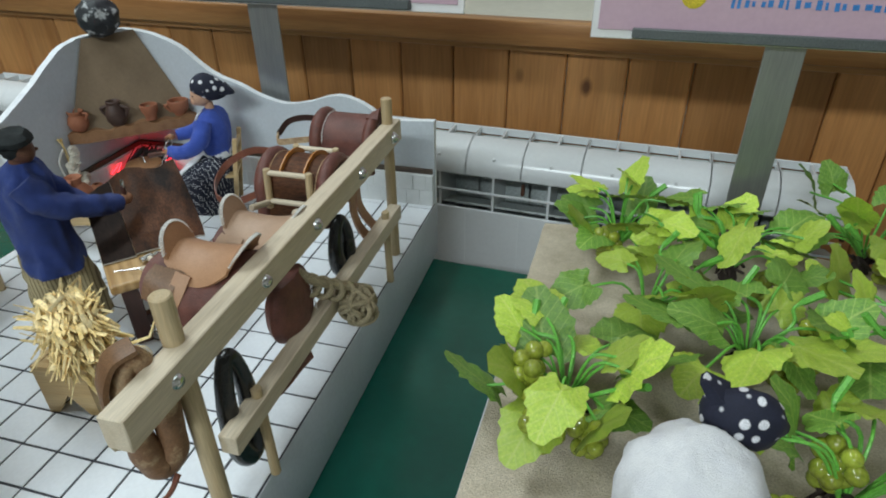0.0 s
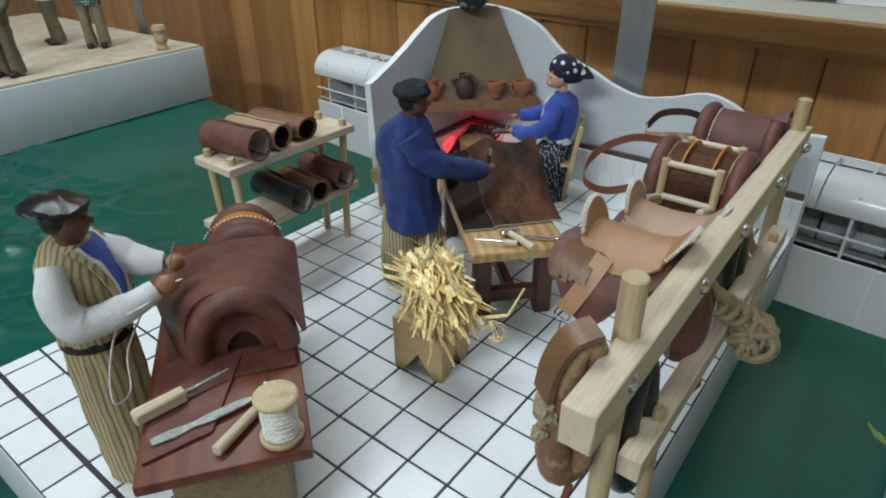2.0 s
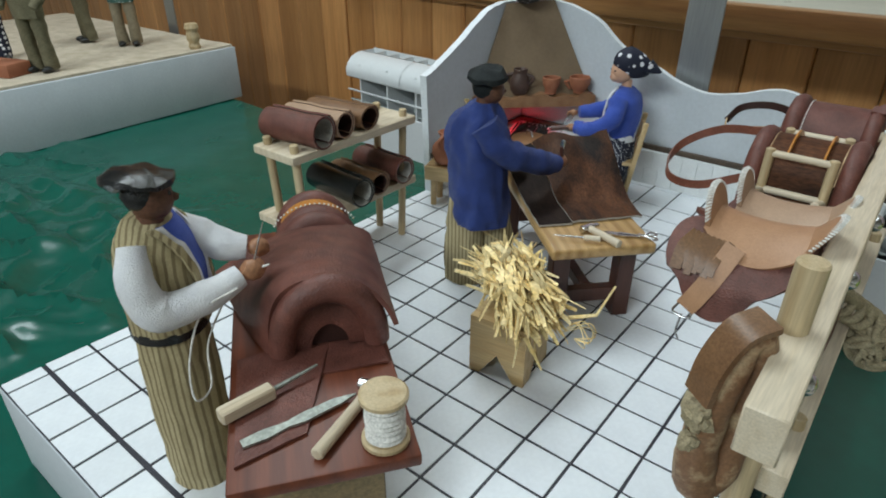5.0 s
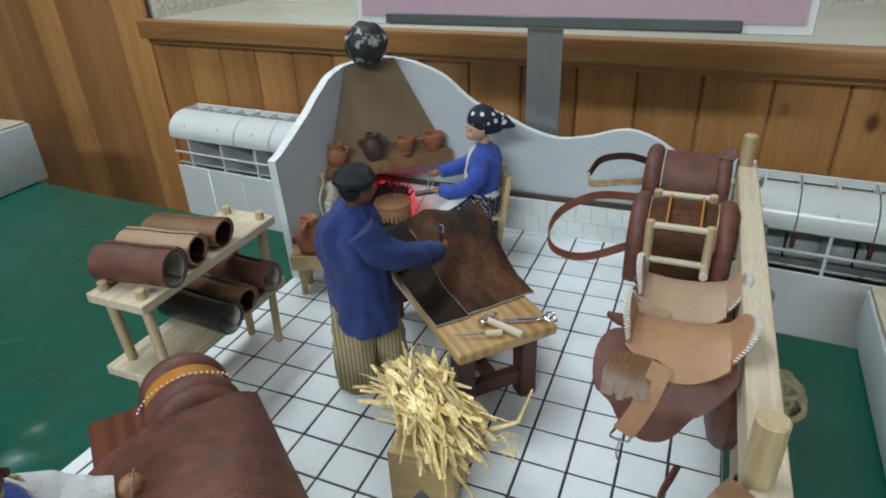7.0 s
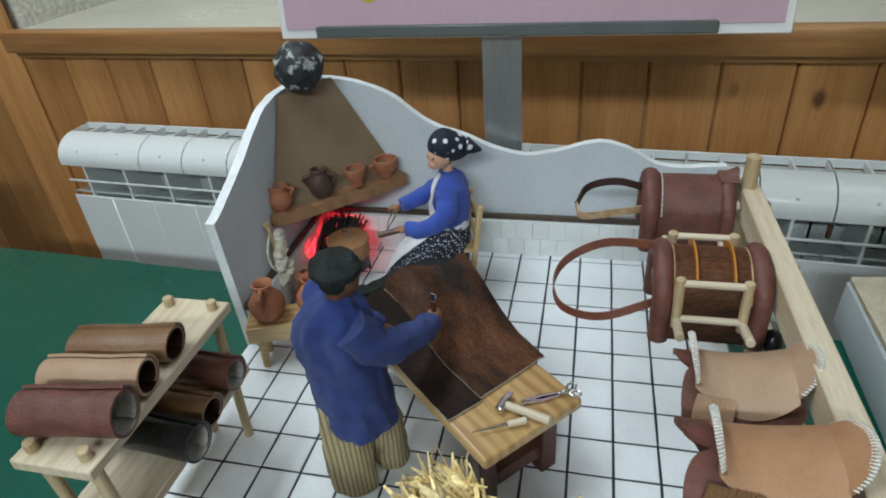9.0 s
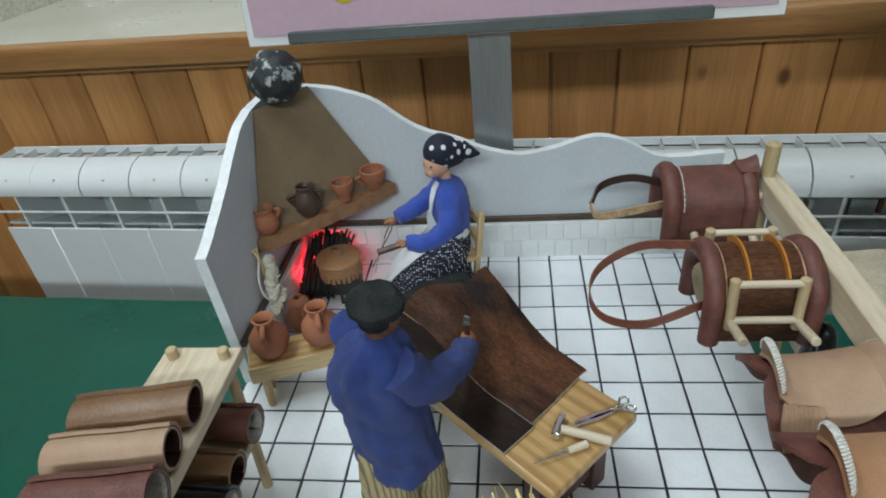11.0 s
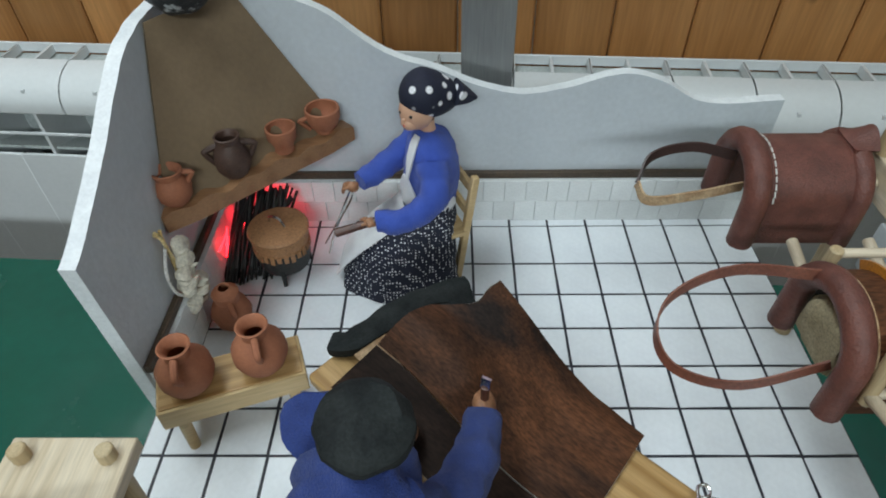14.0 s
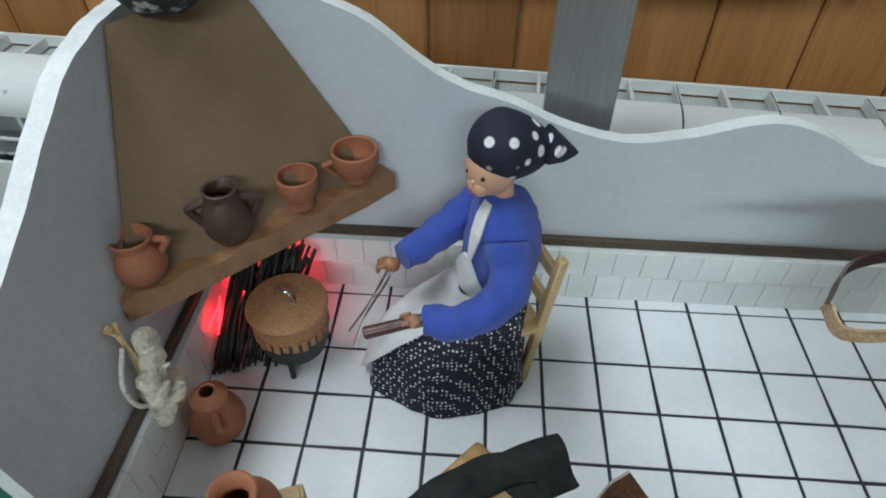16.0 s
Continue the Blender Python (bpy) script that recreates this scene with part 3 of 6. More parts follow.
def board_fan(x, y):
    """The boards and their hand-drawn lines widen towards one front corner."""
    k = max(0.0, min(1.0, (-0.36 - y) / 0.20))
    return x - 0.0105 * k * max(0.0, min(1.0, (-0.22 - x) / 0.17))


box(bm, (PX1 - PX0, PY1 - PY0, 0.0722), ((PX0 + PX1) / 2, (PY0 + PY1) / 2, TABLE_Z / 2 - 0.0008), bevel=0.0012)
bmesh.ops.bisect_plane(bm, geom=bm.verts[:] + bm.edges[:] + bm.faces[:], plane_co=(0, -0.36, 0), plane_no=(0, 1, 0))
for v in bm.verts:
    v.co.x = board_fan(v.co.x, v.co.y)
platform = single("model_platform", bm, PAINT, "grey-white painted board platform with a tiled top", "platform", kind="structure")
bm = B()
box(bm, (PX1 - PX0 - 0.002, PY1 - PY0 - 0.002, 0.0008), ((PX0 + PX1) / 2, (PY0 + PY1) / 2, -0.0009))
bmesh.ops.bisect_plane(bm, geom=bm.verts[:] + bm.edges[:] + bm.faces[:], plane_co=(0, -0.36, 0), plane_no=(0, 1, 0))
for v in bm.verts:
    v.co.x = board_fan(v.co.x, v.co.y)
joint = part("joint_sheet", bm, LINE, platform)
COLS = [PX1 - 0.001] + [-0.031 * k for k in range(1, 14)] + [PX0 + 0.0008]
ROWS_Y = [0.0075, -0.0023] + [-0.01395 - 0.0314 * j for j in range(1, 19)] + [PY0 + 0.0008]


def profile_back(x):
    """Height of the back wall's wavy top."""
    pts = [(-0.418, 0.186), (-0.395, 0.190), (-0.372, 0.189), (-0.345, 0.184), (-0.314, 0.172), (-0.286, 0.150), (-0.266, 0.139), (-0.246, 0.133), (-0.215, 0.1195),
           (-0.182, 0.1125), (-0.150, 0.1175), (-0.122, 0.126), (-0.105, 0.127), (-0.083, 0.120), (-0.060, 0.107), (-0.040, 0.1035), (0.003, 0.106)]
    return smooth_at(pts, x)


def smooth_at(pts, x):
    k = max(i for i in range(len(pts) - 1) if pts[i][0] <= x + 1e-9)
    (x1, y1), (x2, y2) = pts[k], pts[k + 1]
    y0 = pts[k - 1][1] if k else y1
    y3 = pts[k + 2][1] if k + 2 < len(pts) else y2
    t = (x - x1) / (x2 - x1)
    return 0.5 * (2 * y1 + (y2 - y0) * t + (2 * y0 - 5 * y1 + 4 * y2 - y3) * t * t + (3 * y1 - y0 - 3 * y2 + y3) * t ** 3)


def profile_left(y):
    """Height of the left wall's wavy top."""
    pts = [(-0.178, 0.131), (-0.150, 0.142), (-0.115, 0.1585), (-0.088, 0.174), (-0.064, 0.185), (-0.035, 0.189), (0.019, 0.187)]
    return smooth_at(pts, y)


bm = B()
N1 = 72
xs = [-0.4175 + (0.003 + 0.4175) * i / N1 for i in range(N1 + 1)]
out = [(x, profile_back(min(x, 0.0029)) + 0.0006 * noise.noise(Vector((x * 90, 2, 0)))) for x in xs]
prism(bm, out + [(0.003, 0.0), (-0.4175, 0.0)], 0.0085, Matrix.Translation((0, 0.0115, 0)), 0, 1)
single("model_back_wall", bm, [PAINT, EDGE], "grey-white model wall with a wavy top", "wall", kind="structure")
bm = B()
N2 = 44
ys = [-0.178 + (0.0113 + 0.178) * i / N2 for i in range(N2 + 1)]
out = [(y, profile_left(y) + 0.0006 * noise.noise(Vector((y * 90, 7, 0)))) for y in ys]
prism(bm, out + [(0.0113, 0.0), (-0.172, 0.0)], 0.0085, Matrix.Translation((-0.409, 0, 0)) @ pose(0, 0, 0, 0, 0, 90), 0, 1)
single("model_side_wall", bm, [PAINT, EDGE], "grey-white model wall with a curved top", "wall", kind="structure")
bm = B()
box(bm, (0.4085, 0.004, 0.006), (-0.2035, 0.0100, 0.0435), bevel=0.0006, seg=1)
box(bm, (0.004, 0.18, 0.006), (-0.4070, -0.083, 0.0435), bevel=0.0006, seg=1)
single("trim", bm, TRIM, "thin brown wooden trim above the white bricks", "trim", kind="structure")
# hood over the hearth
bm = B()
tl, tr, bl, br = Vector((-0.4085, -0.036, 0.187)), Vector((-0.3735, 0.011, 0.190)), Vector((-0.4085, -0.092, 0.088)), Vector((-0.314, 0.011, 0.088))
nrm = (tr - tl).cross(bl - tl).normalized()
if nrm.y > 0:
    nrm = -nrm


def hood(u, v):
    a, b = tl.lerp(tr, u), bl.lerp(br, u)
    p = b.lerp(a, v)
    return p + nrm * 0.0006 * noise.noise(p * 60)


sheet(bm, hood, 20, 20, 0.003)
single("chimney_hood", bm, HOOD, "sloping brown painted hood across the hearth corner", "hood", kind="structure")

# ---- signs on steel uprights behind the model ----
def strokes(bm, x0, x1, z, h, y, seed):
    """Unreadable handwriting as plain bars."""
    r = random.Random(seed)
    x = x0
    while x < x1:
        w = r.uniform(0.002, 0.006)
        box(bm, (w, 0.0006, h * r.uniform(0.5, 1.0)), (x + w / 2, y, z + r.uniform(-0.1, 0.1) * h), (0, r.uniform(-6, 6), 0))
        x += w + r.uniform(0.002, 0.006)


def sign(cx, y, z0, seed, shift=0.0):
    t = thing("sign", "pink paper notice with a white border on a steel upright", "sign", pose(cx, y, z0, -6, 0, -1.2), group="notices behind the models")
    bm = B()
    box(bm, (0.462, 0.003, 0.30), (0, 0.002, 0.141), bevel=0.0008, seg=1)
    part("board", bm, PAPER, t)
    bm = B()
    box(bm, (0.448, 0.0012, 0.286), (0, -0.0004, 0.143))
    part("paper", bm, PINK, t, "pink paper sheet")
    bm = B()
    box(bm, (0.362, 0.012, 0.010), (-0.008, -0.004, -0.002), bevel=0.001, seg=1)
    part("ledge", bm, SLATE, t, "dark grey holding strip")
    bm = B()
    strokes(bm, -0.10, 0.11, 0.030, 0.009, -0.0013, seed)
    part("writing", bm, INK, t, "blue handwriting")
    for s in (-1, 1):
        bm = B()
        lathe(bm, [(0.011, -0.0006), (0.012, 0.0), (0.011, 0.0006)], 14, pose(s * 0.135, -0.0013, 0.035, 90))
        part("emblem", bm, YELLOW, t, "yellow emblem")
    up = thing("steel_upright", "flat brushed steel upright behind the model", "upright", pose(cx - 0.011 - shift, y + 0.004, 0), group="steel uprights")
    bm = B()
    box(bm, (0.0375, 0.003, z0 + 0.80), (0, 0.002, (z0 - 0.80) / 2), bevel=0.0006, seg=1)
    part("strip", bm, STEEL, up)


sign(-0.196, 0.028, 0.231, 3)
sign(0.396, 0.046, 0.208, 8, 0.030)

# ---- the hearth ----
ML, MR = Vector((-0.4085, -0.097)), Vector((-0.3045, 0.004))
mdir = (MR - ML).normalized()
mang = math.degrees(math.atan2(mdir.y, mdir.x))
mlen = (MR - ML).length
bm = B()
top = [(mlen * i / 40, 0.0925 + 0.0016 * math.sin(i * 0.9) + 0.0012 * math.sin(i * 0.37)) for i in range(41)]
prism(bm, [(0, 0.0815)] + top + [(mlen, 0.0815), (mlen - 0.02, 0.0795), (0.02, 0.0795)], 0.017, pose(ML.x, ML.y, 0, 0, 0, mang) @ pose(0, -0.002, 0))
single("mantel_shelf", bm, MANTEL, "uneven brown wooden mantel shelf across the hearth corner", "shelf")


def on_mantel(f, d=0.007):
    return ML.x + mdir.x * mlen * f - mdir.y * d * -1 * -1, ML.y + mdir.y * mlen * f + mdir.x * d


def handle(bm, r, z0, z1, out, thick, mi=0):
    pts = smooth_path([(r * 0.9, 0, z0), (r + out, 0, z0 * 0.45 + z1 * 0.55 + 0.002), (r + out * 0.9, 0, z1 * 0.85 + z0 * 0.15), (r * 0.75, 0, z1)], 5)
    tube(bm, pts, thick, 8, mi, up=(0, 1, 0))


def vessel(name, prof, mat, label, at, turn, handles=1, hz=(0.3, 0.85), r=0.01, out=0.006, thick=0.002):
    """A hand-made clay vessel, hollow, with its handles."""
    t = thing(name, label, "pot", pose(*at, 0, 0, turn))
    bm = B()
    h = prof[-1][1]
    inner = [(max(0.001, q - 0.0016), max(0.0025, z)) for q, z in prof[1:]][::-1]
    lathe(bm, prof + [(prof[-1][0] - 0.0008, h + 0.0006)] + inner + [(0.0, 0.0026)], 22, cap=False)
    for v in bm.verts:
        v.co += Vector((1, 0.6, 0.4)) * 0.0005 * noise.noise(v.co * 160 + Vector(at) * 50)
    bm.faces.new([v for v in bm.verts if abs(v.co.z) < 0.0009 and math.hypot(v.co.x, v.co.y) > 0.002][:22])
    part("body", bm, mat, t)
    for k in range(handles):
        bm = B()
        handle(bm, r, h * hz[0], h * hz[1], out, thick)
        part("handle", bm, mat, t, m=pose(0, 0, 0, 0, 0, 180 * k))
    return t


JUG = [(0.0085, 0), (0.0125, 0.004), (0.0152, 0.011), (0.0148, 0.018), (0.0105, 0.024), (0.0068, 0.027), (0.0066, 0.030), (0.0088, 0.0345)]
x, y = on_mantel(0.10)
vessel("clay_jug", [(0.007, 0), (0.0105, 0.005), (0.0115, 0.011), (0.009, 0.017), (0.0075, 0.019), (0.009, 0.0235)], CLAY, "small red clay jug on the mantel", (x, y, 0.0935), 15, 1, (0.5, 0.92), 0.0095, 0.004, 0.0016)
x, y = on_mantel(0.385)
vessel("clay_jug", [(0.0075, 0), (0.011, 0.006), (0.0118, 0.013), (0.0092, 0.021), (0.0074, 0.0245), (0.0082, 0.0285)], DARKCLAY, "dark brown clay jug with two handles on the mantel", (x, y, 0.0935), 200, 2, (0.25, 0.8), 0.0095, 0.0055, 0.002)
x, y = on_mantel(0.64)
vessel("clay_cup", [(0.0068, 0), (0.0062, 0.003), (0.0072, 0.006), (0.0098, 0.010), (0.0104, 0.0165), (0.0104, 0.018)], CLAY, "footed orange clay cup on the mantel", (x, y, 0.0935), 0, 0)
x, y = on_mantel(0.875)
vessel("clay_cup", [(0.0065, 0), (0.0065, 0.0025), (0.0095, 0.005), (0.0118, 0.0105), (0.0124, 0.0165), (0.0122, 0.018)], CLAY, "wide brown clay cup with a handle on the mantel", (x, y, 0.0935), 205, 1, (0.2, 0.75), 0.0115, 0.005, 0.0016)

# stool with two jugs
STOOL = pose(-0.3585, -0.1755, 0, 0, 0, 19.5)
t = thing("low_stool", "low pale pine stool on peg legs", "stool", STOOL)
bm = B()
box(bm, (0.081, 0.0295, 0.0155), (0, 0, 0.0370), bevel=0.0006, seg=1)
part("body", bm, BOXWOOD, t)
bm = B()
box(bm, (0.078, 0.0265, 0.001), (0, 0, 0.0452), bevel=0.0003, seg=1)
part("top_board", bm, OAK, t)
for sx in (-1, 1):
    for sy in (-1, 1):
        bm = B()
        rod(bm, (sx * 0.032, sy * 0.010, 0.0), (sx * 0.031, sy * 0.010, 0.030), 0.0032, 0.0036, 10)
        part("leg", bm, BOXWOOD, t)
vessel("clay_jug", JUG, CLAY, "round red clay jug standing on the low stool", (-0.3775, -0.1835, 0.0458), -75, 1, (0.42, 0.93), 0.0110, 0.006, 0.0021)
vessel("clay_jug", JUG, CLAY, "round red clay jug standing on the low stool", (-0.3400, -0.1700, 0.0458), -70, 1, (0.42, 0.93), 0.0110, 0.006, 0.0021)
vessel("clay_flask", [(0.0083, 0.0), (0.0122, 0.0049), (0.0138, 0.0122), (0.0118, 0.0195), (0.0079, 0.0238), (0.0084, 0.0262), (0.0092, 0.0311), (0.0051, 0.0354)], CLAY, "small clay flask standing on the tiles", (-0.3845, -0.102, 0.0003), -60, 1, (0.4, 0.75), 0.0108, 0.005, 0.0019)

# pot on three legs
POT = pose(-0.3575, -0.0490, 0) @ Matrix.Diagonal((1.06, 1.06, 1.22, 1))
t = thing("cooking_pot", "sooty three-legged pot with a tan lid beside the fire", "pot", POT)
bm = B()
lathe(bm, [(0.004, 0.006), (0.0165, 0.0075), (0.0182, 0.013), (0.0186, 0.024)], 26)
part("kettle", bm, SOOT, t, "black sooty kettle")
bm = B()
lathe(bm, [(0.0188, 0.0235), (0.0196, 0.030), (0.0192, 0.0325)], 26)
rim = part("collar", bm, LID, t, "tan clay rim")
for k in range(26):
    a = 2 * math.pi * k / 26
    bm = B()
    box(bm, (0.003, 0.001, 0.004 + 0.003 * ((k * 7) % 5) / 4), (0.0191 * math.cos(a), 0.0191 * math.sin(a), 0.0225), (0, 0, math.degrees(a) + 90))
    part("drip", bm, LID, rim)
bm = B()
lathe(bm, [(0.0202, 0.0325), (0.0208, 0.0340), (0.0200, 0.0352), (0.010, 0.0368), (0.0, 0.0372)], 28)
lid = part("lid", bm, LID, t, "tan lid")
bm = B()
tube(bm, smooth_path([(-0.006, 0.003, 0.0365), (-0.0045, 0.002, 0.041), (0.002, -0.001, 0.0415), (0.0055, -0.003, 0.0365)], 5), 0.0009, 8)
part("lid_handle", bm, METAL, lid, "bent wire handle")
for k in range(3):
    a = math.radians(35 + 120 * k)
    bm = B()
    rod(bm, (0.0175 * math.cos(a), 0.0175 * math.sin(a), 0), (0.0165 * math.cos(a), 0.0165 * math.sin(a), 0.012), 0.0015, 0.0018, 8)
    part("leg", bm, SOOT, t)

# fire: charred sticks with glowing embers under the hood
t = thing("hearth_fire", "fan of charred sticks over glowing red embers", "fire")
r = random.Random(11)
for k in range(120):
    f = r.random()
    b0 = Vector((-0.402 + 0.034 * f + r.uniform(-0.003, 0.003), -0.060 + 0.010 * f + r.uniform(-0.012, 0.018), 0.0018))
    b1 = Vector((-0.394 + 0.036 * f + r.uniform(-0.007, 0.007), -0.016 + 0.012 * f + r.uniform(-0.008, 0.006), 0.041 + r.uniform(-0.014, 0.008)))
    bm = B()
    mid = b0.lerp(b1, 0.5) + Vector((r.uniform(-0.002, 0.002), -0.003, 0.004))
    tube(bm, smooth_path([b0, mid, b1], 4), r.uniform(0.0006, 0.0014), 6)
    part("charred_stick", bm, SOOT, t)
for k in range(26):
    f = r.random()
    p = Vector((-0.402 + 0.040 * f, -0.056 + 0.030 * f + r.uniform(-0.006, 0.004), 0.004 + r.random() * 0.024))
    bm = B()
    rod(bm, p, p + Vector((r.uniform(0.0, 0.006), 0.010, 0.010)), 0.0009, 0.0006, 6)
    part("ember", bm, EMBER, t, "glowing red ember")
for p, w in (((-0.399, -0.040, 0.016), 0.013), ((-0.372, -0.004, 0.026), 0.015), ((-0.392, -0.020, 0.030), 0.012)):
    lamp = bpy.data.lights.new("ember_light", "POINT")
    lamp.energy, lamp.color, lamp.shadow_soft_size = w, (1.0, 0.012, 0.03), 0.004
    new("ember_light", lamp).location = p

# garlic string hanging on the side wall
t = thing("garlic_string", "white garlic bulbs on a straw braid hung on the wall", "garlic")
r = random.Random(4)
bm = B()
for k in range(5):
    tube(bm, smooth_path([(-0.4065 + r.uniform(-.001, .002), -0.1115 + r.uniform(-.003, .003), 0.094), (-0.4050, -0.1105, 0.084), (-0.4040 + r.uniform(-.001, .002), -0.110 + r.uniform(-.002, .002), 0.045)], 5), 0.0011, 6)
part("braid", bm, STRAW, t, "yellow straw braid")
bm = B()
tube(bm, smooth_path([(-0.4045, -0.113, 0.082), (-0.4035, -0.124, 0.070), (-0.4030, -0.122, 0.052), (-0.4020, -0.110, 0.040)], 6), 0.0011, 8)
part("string", bm, THREAD, t, "white string")
for k in range(17):
    z = 0.079 - 0.0032 * k
    bm = B()
    rr = r.uniform(0.0052, 0.0068)
    lathe(bm, [(0.0, -rr * 0.8), (rr * 0.7, -rr * 0.65), (rr, -0.0003), (rr * 0.72, rr * 0.6), (rr * 0.25, rr * 1.0), (rr * 0.12, rr * 1.6)], 10)
    part("garlic_bulb", bm, GARLIC, t, m=pose(-0.4010 + r.uniform(-0.001, 0.004), -0.109 + r.uniform(-0.008, 0.008), z, r.uniform(-60, 60), r.uniform(-40, 60), 0))

# painted stone ball on the corner of the walls
bm = B()
ball(bm, (0, 0, 0), 0.0228, sub=4, rough=0.12)
single("painted_ball", bm, STONE, "round black stone speckled with white on the wall corner", "stone", pose(-0.388, -0.022, 0.2105))

# ---- cutting table ----
TAB = pose(-0.2120, -0.2300, 0, 0, 0, -42.7)
t = thing("cutting_table", "small pine work table on dark red-brown legs", "table", TAB)
bm = B()
box(bm, (0.187, 0.0785, 0.0085), (0, 0, 0.0675), bevel=0.0022, seg=3)
part("tabletop", bm, OAK, t, "varnished pine top with strong grain")
for sx in (-1, 1):
    for sy in (-1, 1):
        bm = B()
        box(bm, (0.0135, 0.0135, 0.063), (sx * 0.072, sy * 0.026, 0.0317), bevel=0.0008, seg=1)
        part("leg", bm, DARKWOOD, t)
    bm = B()
    box(bm, (0.008, 0.040, 0.012), (sx * 0.072, 0, 0.020), bevel=0.0006, seg=1)
    part("stretcher", bm, DARKWOOD, t)
bm = B()
box(bm, (0.132, 0.008, 0.010), (0, 0, 0.020), bevel=0.0006, seg=1)
part("stretcher", bm, DARKWOOD, t)


def hide_z(x, y):
    k = max(0.0, min(1.0, (0.022 - x) / 0.075))
    side = max(0.0, min(1.0, (y + 0.044) / 0.050))
    z = 0.0735 + 0.031 * k * k * (3 - 2 * k) * (0.15 + 0.85 * side)
    if y > 0.040:
        z -= (y - 0.040) * 0.25
    return z + 0.0010 * noise.noise(Vector((x * 70, y * 70, 0)))


bm = B()
FAR_EDGE = [(0.0, -0.066), (0.25, -0.063), (0.52, -0.059), (0.66, -0.049), (0.76, -0.042), (0.90, -0.0410), (1.0, -0.0390)]


def hide_main(u, v):
    y = -0.012 + (0.058 + 0.004 * math.sin(u * 3)) * v
    x0 = 0.0545 - 0.004 * v
    x = x0 + (smooth_at(FAR_EDGE, min(v, 0.9999)) - x0) * u
    return x, y, hide_z(x, y) + 0.0020 * u * u * math.sin(v * 7.0) + 0.013 * u ** 3 * max(0.0, (v - 0.55) / 0.45)


sheet(bm, hide_main, 32, 22, 0.0016, 0, rim=1)
single("cowhide", bm, [HAIR, LINING], "brown haired cowhide lying on the cutting table", "hide", TAB)
bm = B()


def hide_side(u, v):
    y = -0.0388 + 0.0262 * v
    x = 0.0565 - (0.129 - 0.006 * v) * u
    return x, y, hide_z(x, y) - 0.0002


sheet(bm, hide_side, 24, 8, 0.0015, 0, rim=1)
single("cowhide", bm, [HAIRDARK, LINING], "dark haired strip cut from a cowhide", "hide", TAB)
bm = B()
tube(bm, smooth_path([(-0.0960, -0.0200, 0.0770), (-0.0880, -0.0145, 0.0785), (-0.0830, -0.0020, 0.0815), (-0.0790, 0.0130, 0.0860), (-0.0730, 0.0270, 0.0890), (-0.0660, 0.0370, 0.0900)], 6), [(0.0045 + 0.0014 * math.sin(math.pi * i / 30)) * (1 + 0.05 * math.sin(i * 0.9)) for i in range(31)], 12, flat=(1.25, 0.70))
sheet(bm, lambda u, v: (-0.0800 + 0.0115 * u + 0.0200 * v * (1 - 0.15 * u), 0.0240 + 0.0290 * u - 0.0080 * v + 0.001 * math.sin(v * 6), 0.0895 + 0.0030 * math.sin(u * 3) - 0.0030 * v), 10, 8, 0.0026)
sheet(bm, lambda u, v: (-0.0800 + 0.0100 * u + 0.0220 * v, -0.0180 + 0.0420 * u, 0.0790 + 0.0110 * u - 0.0010 * v), 14, 6, 0.0018, 1)
single("black_leather_roll", bm, [BLACKFELT, SUEDE], "rolled black leather lying at the end of the cutting table", "leather", TAB)


def scissors(m):
    t = thing("scissors", "small bright metal scissors lying open on the table", "scissors", m)
    for s in (-1, 1):
        bm = B()
        prism(bm, [(0, -0.0010), (0.012, -0.0018), (0.026, -0.0004), (0.026, 0.0004), (0.012, 0.0020), (0, 0.0010)], 0.0008, pose(0, s * 0.0006, 0, -90, 0, s * 2))
        tube(bm, smooth_path([(0.001, 0, 0.0004), (-0.004, s * 0.0015, 0.0006), (-0.008, s * 0.0058, 0.0006), (-0.012, s * 0.0046, 0.0006), (-0.010, s * 0.0008, 0.0006), (-0.005, s * 0.0014, 0.0006)], 5), 0.0008, 8)
        part("blade", bm, METAL, t)
    bm = B()
    lathe(bm, [(0.0012, 0), (0.0012, 0.0014), (0.0, 0.0018)], 10)
    part("pivot", bm, METAL, t)


def hammer(name, m, length, label):
    t = thing(name, label, "hammer", m)
    bm = B()
    rod(bm, (0, 0, 0.0032), (length, 0, 0.0032), 0.0026, 0.0030, 12, bevel=0.0005)
    part("grip", bm, PINE_X, t, "pale wooden grip")
    bm = B()
    rod(bm, (-0.001, -0.007, 0.0034), (-0.001, 0.004, 0.0034), 0.0030, 0.0030, 12, bevel=0.0006)
    box(bm, (0.004, 0.007, 0.0022), (-0.001, 0.007, 0.0034), bevel=0.0005, seg=1)
    part("head", bm, METAL, t, "bright metal head")


scissors(pose(-0.1310, -0.2640, 0.0735, 0, 0, 205))
hammer("hammer", pose(-0.1640, -0.2800, 0.0722, 0, 0, -18), 0.030, "tiny hammer with a pale handle on the cutting table")
t = thing("awl", "tiny metal awl with a wooden grip on the cutting table", "awl", pose(-0.1805, -0.3045, 0.0745, 0, 0, 24))
bm = B()
rod(bm, (0, 0, 0), (0.024, 0, 0.0008), 0.0003, 0.0011, 8)
part("spike", bm, METAL, t)
bm = B()
rod(bm, (0.022, 0, 0.0008), (0.034, 0, 0.001), 0.0020, 0.0023, 10, bevel=0.0005)
part("grip", bm, PINE_X, t)

